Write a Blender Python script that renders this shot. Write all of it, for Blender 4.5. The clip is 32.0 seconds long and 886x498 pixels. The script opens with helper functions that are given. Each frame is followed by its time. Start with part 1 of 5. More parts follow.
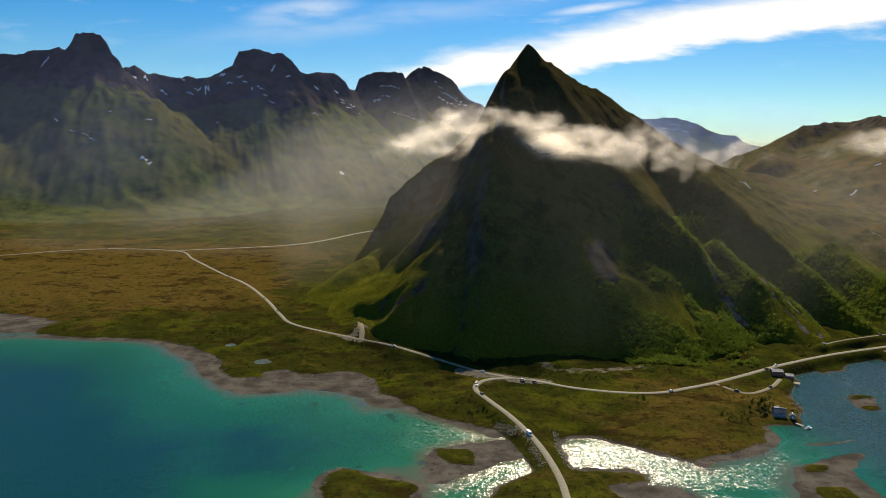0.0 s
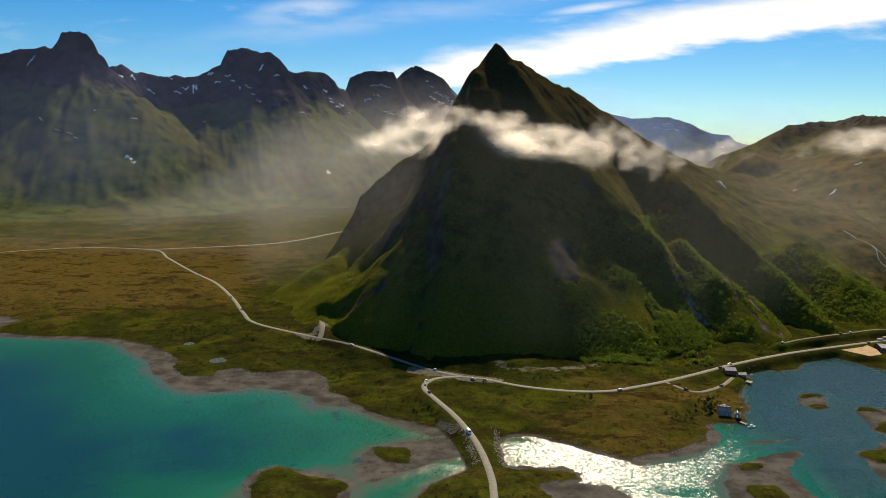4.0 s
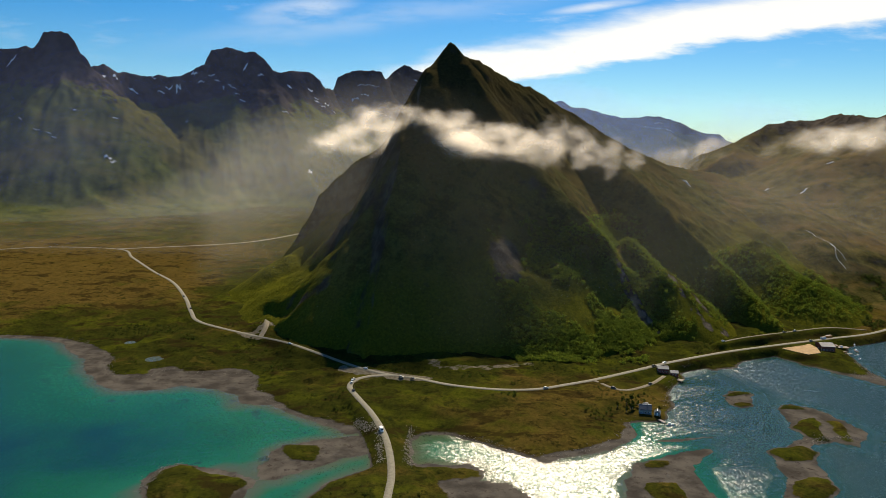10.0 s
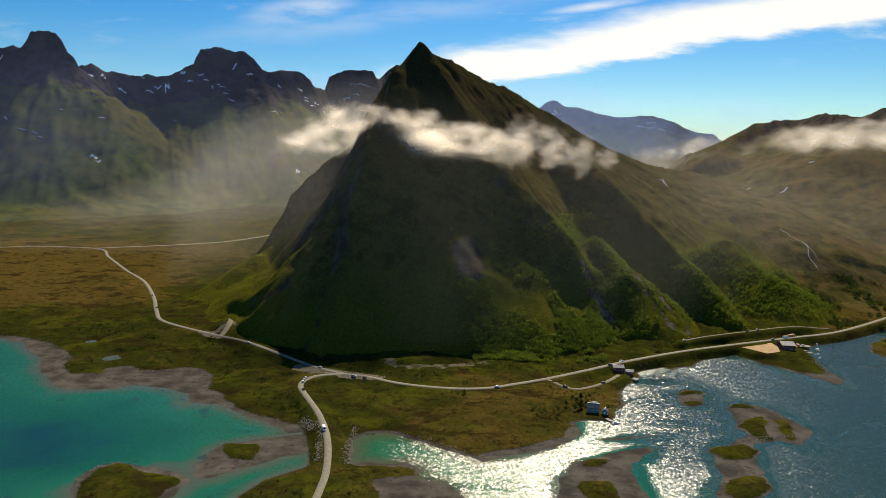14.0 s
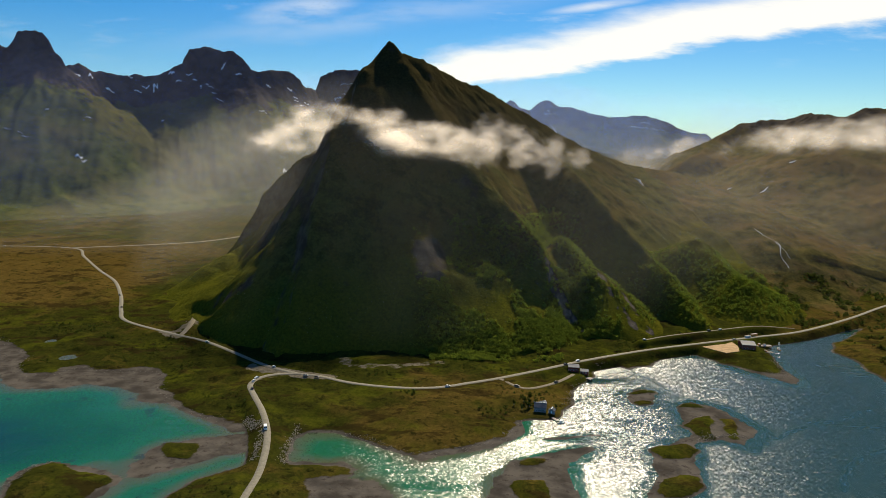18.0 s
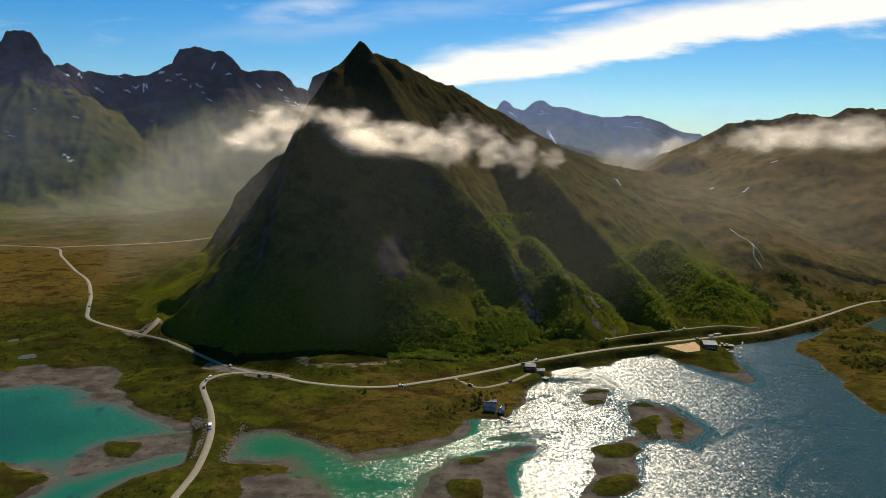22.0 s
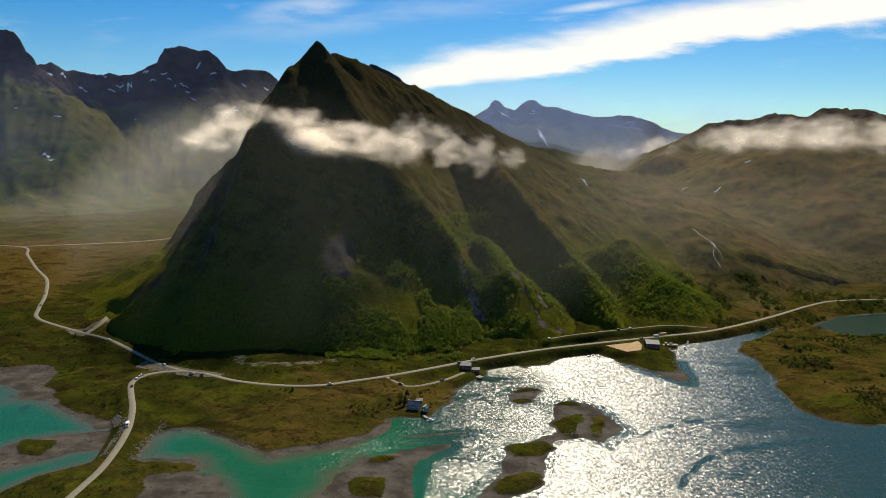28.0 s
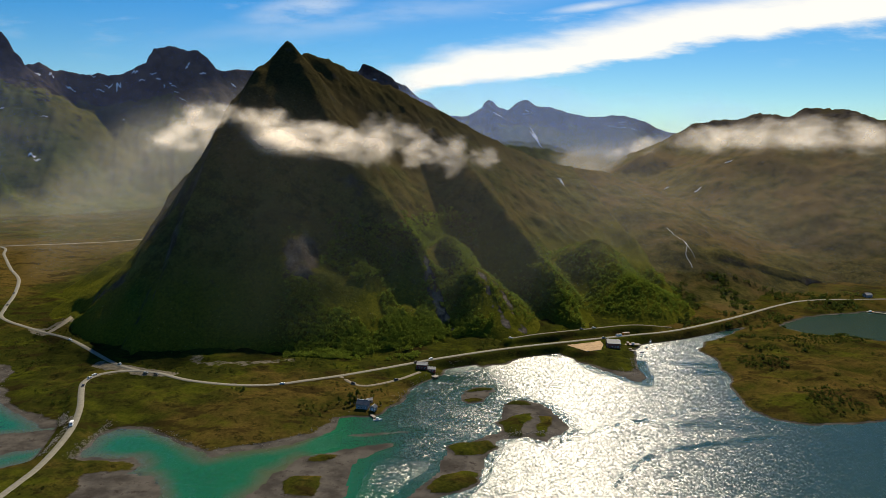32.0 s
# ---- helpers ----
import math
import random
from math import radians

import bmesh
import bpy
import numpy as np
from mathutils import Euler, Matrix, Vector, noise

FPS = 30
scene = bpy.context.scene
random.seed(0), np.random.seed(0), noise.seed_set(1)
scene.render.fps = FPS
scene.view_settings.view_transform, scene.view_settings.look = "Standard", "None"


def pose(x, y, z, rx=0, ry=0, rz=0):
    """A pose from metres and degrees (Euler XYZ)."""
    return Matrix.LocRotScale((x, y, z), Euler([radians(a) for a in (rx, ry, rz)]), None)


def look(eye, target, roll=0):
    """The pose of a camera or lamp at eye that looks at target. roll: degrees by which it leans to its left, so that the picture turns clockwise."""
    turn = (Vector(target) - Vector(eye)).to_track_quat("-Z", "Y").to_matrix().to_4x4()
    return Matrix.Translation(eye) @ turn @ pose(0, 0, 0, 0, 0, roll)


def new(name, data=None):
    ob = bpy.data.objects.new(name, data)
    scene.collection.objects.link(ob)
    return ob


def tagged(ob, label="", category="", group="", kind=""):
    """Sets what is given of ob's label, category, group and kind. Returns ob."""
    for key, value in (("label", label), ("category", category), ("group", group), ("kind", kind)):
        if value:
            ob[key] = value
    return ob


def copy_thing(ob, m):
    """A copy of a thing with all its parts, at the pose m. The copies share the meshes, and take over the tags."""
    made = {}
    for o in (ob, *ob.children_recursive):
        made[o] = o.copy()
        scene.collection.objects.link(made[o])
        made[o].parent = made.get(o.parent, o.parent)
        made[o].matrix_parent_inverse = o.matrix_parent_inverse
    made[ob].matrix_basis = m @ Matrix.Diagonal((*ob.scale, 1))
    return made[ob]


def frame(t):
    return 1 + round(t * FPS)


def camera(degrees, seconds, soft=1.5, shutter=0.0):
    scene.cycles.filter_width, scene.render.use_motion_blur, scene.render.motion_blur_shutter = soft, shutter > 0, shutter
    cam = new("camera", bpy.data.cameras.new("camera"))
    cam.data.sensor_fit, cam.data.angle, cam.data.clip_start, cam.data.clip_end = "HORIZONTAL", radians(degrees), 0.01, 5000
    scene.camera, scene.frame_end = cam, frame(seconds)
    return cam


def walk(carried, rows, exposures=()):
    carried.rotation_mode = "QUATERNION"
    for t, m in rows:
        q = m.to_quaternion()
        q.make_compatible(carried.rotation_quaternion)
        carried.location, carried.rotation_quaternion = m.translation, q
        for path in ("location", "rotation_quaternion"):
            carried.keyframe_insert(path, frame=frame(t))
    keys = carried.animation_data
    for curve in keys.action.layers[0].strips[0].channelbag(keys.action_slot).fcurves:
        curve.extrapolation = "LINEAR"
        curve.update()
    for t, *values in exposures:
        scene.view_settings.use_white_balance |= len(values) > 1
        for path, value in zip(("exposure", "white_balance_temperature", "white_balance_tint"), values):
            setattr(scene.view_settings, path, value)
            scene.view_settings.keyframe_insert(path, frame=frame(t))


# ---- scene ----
cam = camera(65.3, 32.0, 0.5)
METRES, EYE, TILT, LEAN, TURN = 340.0, 209.5, -7.8, -1.0, 0.0
K = 0.663  # lens ratio by which the small turns shrink
ROWS = [
    (0.0, 0.0, 0.0, 0.0, 0.0, 0.0, -0.0),
    (0.5, 0.0162, -0.0001, -0.0002, -0.01, -0.01, 0.0),
    (1.0, 0.0323, -0.0001, -0.0003, -0.02, -0.03, 0.0),
    (1.5, 0.0484, -0.0002, -0.0008, -0.06, -0.02, -0.03),
    (2.0, 0.0647, -0.0004, -0.0008, -0.07, -0.04, -0.03),
    (2.5, 0.0808, -0.0006, -0.0012, -0.08, -0.05, -0.04),
    (3.0, 0.0969, -0.0008, -0.0015, -0.08, -0.07, -0.04),
    (3.5, 0.1129, -0.0008, -0.0018, -0.09, -0.07, -0.04),
    (5.5, 0.1772, -0.0013, -0.0019, -0.08, -0.11, -0.02),
    (6.0, 0.1931, -0.0015, -0.0022, -0.07, -0.11, -0.02),
    (6.5, 0.209, -0.0016, -0.0025, -0.07, -0.1, -0.01),
    (7.0, 0.2251, -0.0021, -0.0026, -0.06, -0.1, -0.01),
    (7.5, 0.2412, -0.0021, -0.0031, -0.05, -0.09, 0.0),
    (8.0, 0.2572, -0.0023, -0.0033, -0.04, -0.1, 0.02),
    (8.5, 0.2732, -0.0024, -0.0033, -0.04, -0.12, 0.03),
    (9.0, 0.2889, -0.0026, -0.0037, -0.05, -0.11, 0.03),
    (9.5, 0.3044, -0.0028, -0.0041, -0.05, -0.12, 0.03),
    (10.0, 0.3199, -0.003, -0.0044, -0.03, -0.13, 0.03),
    (10.5, 0.3354, -0.0031, -0.0048, -0.03, -0.13, 0.04),
    (11.0, 0.3511, -0.003, -0.0051, -0.04, -0.15, 0.03),
    (11.5, 0.3665, -0.0031, -0.0052, -0.04, -0.16, 0.04),
    (12.0, 0.3822, -0.0033, -0.0054, -0.04, -0.16, 0.04),
    (12.5, 0.3976, -0.0035, -0.0056, -0.04, -0.17, 0.03),
    (13.0, 0.4133, -0.0037, -0.0057, -0.04, -0.17, 0.04),
    (13.5, 0.4289, -0.0038, -0.006, -0.04, -0.17, 0.03),
    (14.0, 0.4446, -0.0041, -0.0061, -0.05, -0.18, 0.04),
    (14.5, 0.4601, -0.0043, -0.0061, -0.06, -0.17, 0.03),
    (16.5, 0.5236, -0.0025, -0.0074, -0.06, -0.17, 0.04),
    (17.0, 0.5392, -0.0028, -0.0075, -0.09, -0.18, 0.04),
    (17.5, 0.5547, -0.0032, -0.0078, -0.1, -0.17, 0.03),
    (18.0, 0.5706, -0.0034, -0.0079, -0.1, -0.18, 0.03),
    (18.5, 0.5862, -0.0036, -0.0081, -0.11, -0.19, 0.02),
    (19.0, 0.6019, -0.004, -0.0083, -0.12, -0.19, 0.02),
    (19.5, 0.6172, -0.0044, -0.0083, -0.12, -0.2, 0.02),
    (20.0, 0.6325, -0.0048, -0.0085, -0.1, -0.19, 0.01),
    (20.5, 0.6479, -0.0052, -0.0086, -0.09, -0.2, 0.02),
    (21.0, 0.6633, -0.0055, -0.0088, -0.08, -0.19, 0.01),
    (21.5, 0.6773, -0.0058, -0.0089, -0.08, -0.19, 0.01),
    (22.0, 0.6928, -0.006, -0.0091, -0.07, -0.19, 0.0),
    (22.5, 0.708, -0.0062, -0.0095, -0.06, -0.18, 0.0),
    (23.0, 0.7235, -0.0066, -0.0096, -0.06, -0.18, -0.01),
    (23.5, 0.7387, -0.0068, -0.0097, -0.06, -0.19, -0.02),
    (24.0, 0.754, -0.0071, -0.01, -0.04, -0.18, -0.03),
    (24.5, 0.7695, -0.0075, -0.01, -0.04, -0.19, -0.04),
    (25.0, 0.7849, -0.0078, -0.0101, -0.04, -0.19, -0.04),
    (25.5, 0.8002, -0.0082, -0.0102, -0.03, -0.2, -0.04),
    (27.5, 0.8608, -0.0096, -0.0096, -0.04, -0.24, -0.09),
    (28.0, 0.8762, -0.0102, -0.0097, -0.03, -0.24, -0.09),
    (28.5, 0.8916, -0.0105, -0.0098, -0.03, -0.23, -0.09),
    (29.0, 0.9072, -0.0109, -0.01, -0.04, -0.24, -0.09),
    (29.5, 0.9225, -0.0113, -0.01, -0.04, -0.24, -0.09),
    (30.0, 0.938, -0.0117, -0.01, -0.05, -0.24, -0.09),
    (30.5, 0.9536, -0.0119, -0.0102, -0.06, -0.24, -0.09),
    (31.0, 0.9692, -0.0123, -0.0102, -0.08, -0.25, -0.1),
    (31.5, 0.9843, -0.0126, -0.0102, -0.07, -0.25, -0.09),
    (32.0, 0.9997, -0.0128, -0.0104, -0.06, -0.24, -0.09),
]
walk(cam, [(t, pose(0, 0, EYE, TILT, LEAN, TURN) @ pose(METRES * x, METRES * y / K, METRES * z, 90 + K * pitch, K * roll, K * yaw)) for t, x, y, z, yaw, pitch, roll in ROWS], exposures=[(0.0, 0.22, 7500.0, 9.0), (16.0, 0.15, 7400.0, 9.0), (32.0, 0.07, 7200.0, 9.0)])

# ---- light ----
SUN_EL, SUN_AZ = radians(42.8), radians(12.5)
scene.cycles.transparent_max_bounces = 48
sun = new("sun", bpy.data.lights.new("sun", "SUN"))
sun.data.energy, sun.data.angle, sun.data.color = 6.0, radians(0.53), (1.0, 0.92, 0.78)
SUN_DIR = Vector((math.sin(SUN_AZ) * math.cos(SUN_EL), math.cos(SUN_AZ) * math.cos(SUN_EL), math.sin(SUN_EL)))
sun.matrix_world = look(SUN_DIR * 1500, (0, 0, 0))


class Nodes:
    """A small writer of node trees: n('ShaderNodeX', input=value or socket, attr_=value)."""

    def __init__(self, tree):
        self.tree = tree
        tree.nodes.clear()

    def __call__(self, kind, out=0, **given):
        node = self.tree.nodes.new(kind)
        for key, value in given.items():
            if key == "operation_":
                node.operation = value
                continue
            if key == "use_clamp_":
                node.use_clamp = value
                continue
            if key == "interpolation_type_":
                node.interpolation_type = value
                continue
            if key == "attribute_name_":
                node.attribute_name = value
                continue
            socket = node.inputs[int(key[1:])] if key[0] == "i" and key[1:].isdigit() else node.inputs[key.replace("__", " ")]
            if hasattr(value, "links"):
                self.tree.links.new(value, socket)
            else:
                socket.default_value = value
        return node.outputs[out] if len(node.outputs) else node

    def math(self, op, a, b=0.0, c=0.0, clamp=False):
        return self("ShaderNodeMath", operation_=op, use_clamp_=clamp, i0=a, i1=b, i2=c)

    def mix(self, f, a, b):
        node = self.tree.nodes.new("ShaderNodeMix")
        node.data_type = "RGBA"
        for socket, value in ((node.inputs[0], f), (node.inputs[6], a), (node.inputs[7], b)):
            if hasattr(value, "links"):
                self.tree.links.new(value, socket)
            else:
                socket.default_value = (*value, 1.0) if isinstance(value, tuple) and len(value) == 3 else value
        return node.outputs[2]

    def step(self, v, lo, hi):
        return self("ShaderNodeMapRange", interpolation_type_="SMOOTHSTEP", Value=v, i1=lo, i2=hi, i3=0.0, i4=1.0)

    def noise(self, vector, scale, detail=4.0, rough=0.55, distort=0.0):
        return self("ShaderNodeTexNoise", Vector=vector, Scale=scale, Detail=detail, Roughness=rough, Distortion=distort)

    def stretch(self, vector, scale, turn=(0.0, 0.0, 0.0)):
        return self("ShaderNodeMapping", Vector=vector, Scale=scale, Rotation=turn)


def make_world():
    world = bpy.data.worlds.new("sky")
    scene.world = world
    world.use_nodes = True
    n = Nodes(world.node_tree)
    node = world.node_tree.nodes.new("ShaderNodeTexSky")
    node.sky_type, node.sun_disc, node.sun_elevation, node.sun_rotation = "NISHITA", False, SUN_EL, SUN_AZ
    node.altitude, node.air_density, node.dust_density, node.ozone_density = 200.0, 1.0, 0.3, 2.5
    sky = node.outputs[0]
    way = n("ShaderNodeTexCoord")
    x, y, z = (n("ShaderNodeSeparateXYZ", out=i, Vector=way) for i in range(3))
    # a long band of high cloud that climbs to the east, laid out on slopes x/y and z/y of the direction
    ahead = n.math("MAXIMUM", y, 0.05)
    sx, sz = n.math("DIVIDE", x, ahead), n.math("DIVIDE", z, ahead)
    flat = n("ShaderNodeCombineXYZ", X=sx, Y=sz, Z=0.0)
    fray = n.noise(n.stretch(flat, (3.0, 14.0, 1.0), (0.0, 0.0, -0.2)), 1.6, 6.0, 0.6)
    fine = n.noise(n.stretch(flat, (8.0, 40.0, 1.0), (0.0, 0.0, -0.2)), 1.5, 5.0, 0.6)
    mid = n.math("MULTIPLY_ADD", sx, 0.198, 0.110)
    off = n.math("SUBTRACT", sz, mid)
    off = n.math("ADD", off, n.math("MULTIPLY", n.math("SUBTRACT", fray, 0.5), 0.06))
    half = n.math("MAXIMUM", n.math("MULTIPLY_ADD", sx, 0.03, 0.026), 0.004)
    low = n.step(off, n.math("MULTIPLY", half, -1.0), n.math("MULTIPLY", half, -0.55))
    high = n.math("SUBTRACT", 1.0, n.step(off, n.math("MULTIPLY", half, 0.1), n.math("MULTIPLY", half, 1.5)))
    band = n.math("MULTIPLY", n.math("MULTIPLY", low, high), n.step(sx, -0.13, -0.02))
    wisps = n.math("MULTIPLY", n.step(n.math("MULTIPLY_ADD", fine, 0.5, n.math("MULTIPLY", fray, 0.6)), 0.56, 0.8), n.step(sz, 0.1, 0.25))
    for cx, cz, wx, wz, much in ((-0.20, 0.192, 0.075, 0.017, 0.75), (0.21, 0.206, 0.06, 0.006, 0.9), (-0.10, 0.185, 0.25, 0.02, 0.3)):
        far = n.math("SQRT", n.math("ADD", n.math("POWER", n.math("DIVIDE", n.math("SUBTRACT", sx, cx), wx), 2.0), n.math("POWER", n.math("DIVIDE", n.math("SUBTRACT", n.math("SUBTRACT", sz, cz), n.math("MULTIPLY", n.math("SUBTRACT", sx, cx), 0.14)), wz), 2.0)))
        veil = n.math("MULTIPLY", n.math("SUBTRACT", 1.0, n.step(far, 0.1, 1.5)), n.step(fray, 0.3, 0.62))
        wisps = n.math("MAXIMUM", wisps, n.math("MULTIPLY", veil, much))
    cloud = n.math("MAXIMUM", n.math("MULTIPLY", band, 0.95), n.math("MULTIPLY", wisps, 0.6))
    sky = n("ShaderNodeVectorMath", operation_="MULTIPLY", i0=n("ShaderNodeHueSaturation", Saturation=1.66, Color=sky), i1=(0.68, 0.93, 1.11))
    colour = n.mix(cloud, sky, (12.0, 12.0, 11.8))
    back = n("ShaderNodeBackground", Color=colour, Strength=0.085)
    n("ShaderNodeOutputWorld", Surface=back)


make_world()


# ---- noise and plan arithmetic ----
def lattice(ix, iy, seed):
    h = (ix.astype(np.int64) * 374761393 + iy.astype(np.int64) * 668265263 + seed * 974634777) & 0xFFFFFFFF
    h = ((h ^ (h >> 13)) * 1274126177) & 0xFFFFFFFF
    return ((h ^ (h >> 16)) & 0xFFFF) / 65535.0


def value_noise(x, y, seed=0):
    ix, iy = np.floor(x), np.floor(y)
    fx, fy = x - ix, y - iy
    fx, fy = fx * fx * fx * (fx * (fx * 6 - 15) + 10), fy * fy * fy * (fy * (fy * 6 - 15) + 10)
    a, b = lattice(ix, iy, seed), lattice(ix + 1, iy, seed)
    c, d = lattice(ix, iy + 1, seed), lattice(ix + 1, iy + 1, seed)
    return (a + (b - a) * fx) * (1 - fy) + (c + (d - c) * fx) * fy


def fbm(x, y, size, octaves=4, seed=0, gain=0.5):
    """Fractal noise from about -1 to 1, with features of that size in metres."""
    total, weight, amp = 0.0, 0.0, 1.0
    c, s = math.cos(0.6), math.sin(0.6)
    for i in range(octaves):
        total = total + amp * (value_noise(x / size + 17.3 * i, y / size - 9.1 * i, seed + i) * 2 - 1)
        weight, amp, size = weight + amp, amp * gain, size * 0.5
        x, y = c * x - s * y, s * x + c * y
    return total / weight * 1.6


def ridged(x, y, size, octaves=4, seed=0):
    total, weight, amp = 0.0, 0.0, 1.0
    for i in range(octaves):
        total = total + amp * (1 - np.abs(value_noise(x / size + 31.7 * i, y / size + 5.3 * i, seed + i) * 2 - 1))
        weight, amp, size = weight + amp, amp * 0.5, size * 0.47
        x, y = 0.8 * x - 0.6 * y, 0.6 * x + 0.8 * y
    return total / weight


def smooth(v, lo, hi):
    t = np.clip((v - lo) / (hi - lo), 0, 1)
    return t * t * (3 - 2 * t)


def inside(X, Y, poly):
    """Signed distance to a closed outline, plus inside."""
    best, odd = np.full(X.shape, 1e9), np.zeros(X.shape, bool)
    for (ax, ay), (bx, by) in zip(poly, poly[1:] + poly[:1]):
        ex, ey = bx - ax, by - ay
        t = np.clip(((X - ax) * ex + (Y - ay) * ey) / (ex * ex + ey * ey), 0, 1)
        best = np.minimum(best, (X - ax - t * ex) ** 2 + (Y - ay - t * ey) ** 2)
        if ay != by:
            odd ^= ((ay > Y) != (by > Y)) & (X < ax + (Y - ay) * ex / ey)
    return np.where(odd, 1, -1) * np.sqrt(best)


def along(X, Y, line):
    """Distance to an open line of (x, y, z), and the z at its nearest point."""
    best, level = np.full(X.shape, 1e9), np.zeros(X.shape)
    for (ax, ay, az), (bx, by, bz) in zip(line, line[1:]):
        ex, ey = bx - ax, by - ay
        t = np.clip(((X - ax) * ex + (Y - ay) * ey) / (ex * ex + ey * ey), 0, 1)
        d = np.hypot(X - ax - t * ex, Y - ay - t * ey)
        level = np.where(d < best, az + t * (bz - az), level)
        best = np.minimum(best, d)
    return best, level


def ridge(X, Y, line, slope, cliff=0.0, wide=25.0, end=None, west=1.0, cap=1.0, blunt=0.0):
    """Height of a ridge: at each place the highest that any stretch of the line allows. end: the slope at the line's far end;
    west: how much steeper its western side is; cap: how much steeper it falls before its start; blunt: how far its top is rounded."""
    top = np.full(X.shape, -1e4)
    spans = [math.dist(p[:2], q[:2]) for p, q in zip(line, line[1:])]
    gone, whole = 0.0, sum(spans)
    for (ax, ay, az), (bx, by, bz), span in zip(line, line[1:], spans):
        ex, ey = bx - ax, by - ay
        t = np.clip(((X - ax) * ex + (Y - ay) * ey) / (ex * ex + ey * ey), 0, 1)
        d = np.hypot(X - ax - t * ex, Y - ay - t * ey)
        if cap != 1.0 and gone == 0.0:
            d = np.hypot(d, cap * np.maximum(0, -((X - ax) * ex + (Y - ay) * ey) / span))
        d = np.sqrt(d * d + blunt * blunt) - blunt
        s = slope if end is None else slope + (end - slope) * (gone + t * span) / whole
        if west != 1.0:
            side = (X - ax - t * ex) / np.maximum(d, 1.0)
            s = s * (1 + (west - 1) * smooth(-side, 0.1, 0.75))
        top = np.maximum(top, az + t * (bz - az) - s * d - cliff * (1 - np.exp(-d / wide)))
        gone += span
    return top


def soft_max(fields, width):
    top = np.maximum.reduce(fields)
    return top + width * np.log(sum(np.exp((f - top) / width) for f in fields))


def spline(points, step):
    """A smooth line through the points, sampled about every step metres."""
    p = np.array(points, float)
    p = np.vstack([2 * p[0] - p[1], p, 2 * p[-1] - p[-2]])
    out = []
    for a, b, c, d in zip(p, p[1:], p[2:], p[3:]):
        for t in np.linspace(0, 1, max(2, int(np.linalg.norm(c - b) / step) + 1))[:-1]:
            out.append(0.5 * (2 * b + (c - a) * t + (2 * a - 5 * b + 4 * c - d) * t**2 + (3 * b - a - 3 * c + d) * t**3))
    out.append(p[-2])
    return np.array(out)


# ---- plan: shores, flats and islets ----
MAINLAND = [(-4000, 980), (-900, 890), (-620, 864), (-548, 852), (-500, 838), (-464, 815), (-470, 785), (-456, 760), (-396, 750), (-346, 752), (-299, 740), (-262, 718), (-216, 670), (-213, 642), (-193, 621), (-167, 623),
            (-164, 640), (-151, 646), (-132, 630), (-96, 643), (-74, 638), (-59, 622), (-51, 587), (-37, 573), (-17, 541), (4, 527), (24, 519), (45, 505), (60, 482), (68, 462)]
MAINLAND += [(68, 436), (49, 423), (38, 409), (29, 393), (15, 330), (-60, 150), (200, 150), (125, 330), (111, 395), (115, 419), (135, 428), (136, 434), (125, 440), (98, 441), (90, 447),
             (88, 470), (90, 485), (99, 496), (125, 494), (146, 482), (159, 468), (179, 459), (199, 465), (221, 477), (243, 491), (255, 511), (259, 525)]
MAINLAND += [(287, 533), (300, 552), (308, 572), (317, 601), (329, 626), (343, 638), (346, 661), (358, 672), (376, 673), (385, 664), (411, 677), (420, 700), (437, 716), (466, 729),
             (480, 714), (488, 688), (500, 670), (516, 658), (533, 656), (543, 668), (548, 700), (555, 730), (577, 772), (618, 812), (681, 833), (721, 843)]
MAINLAND += [(766, 844), (807, 889), (832, 910), (892, 934), (951, 953), (1100, 960), (1500, 930), (4500, 900), (4500, 6000), (-4000, 6000)]
PENINSULA = [(650, 774), (630, 735), (635, 708), (623, 642), (613, 594), (610, 553), (620, 535), (640, 527), (674, 531), (713, 543), (800, 560), (1000, 600), (1250, 700),
             (1000, 770), (869, 788), (824, 813), (790, 822), (775, 850), (730, 850), (700, 815)]
ISLETS = [
    [(2, 472), (7, 474), (22, 473), (24, 458), (23, 447), (12, 447), (4, 458)],
    [(-66, 385), (-73, 409), (-72, 429), (-66, 439), (-52, 434), (-36, 423), (-16, 419), (-11, 407), (-19, 389), (-40, 375)],
    [(387, 519), (402, 535), (415, 538), (414, 526), (406, 508), (404, 494), (391, 489), (388, 502)],
    [(421, 535), (431, 532), (431, 509), (426, 495), (418, 493), (422, 509)],
    [(347, 472), (359, 483), (377, 486), (383, 472), (372, 460), (353, 457)],
    [(335, 411), (343, 423), (355, 434), (365, 432), (364, 420), (349, 400), (338, 398)],
    [(250, 447), (258, 456), (270, 456), (270, 451), (254, 440)],
    [(242, 416), (247, 422), (266, 424), (268, 409), (264, 396), (246, 398)],
    [(362, 596), (372, 603), (388, 602), (390, 596), (375, 592)],
    [(360, 570), (370, 576), (380, 574), (378, 566), (366, 563)],
    [(398, 560), (406, 568), (418, 566), (424, 556), (410, 556)],
]
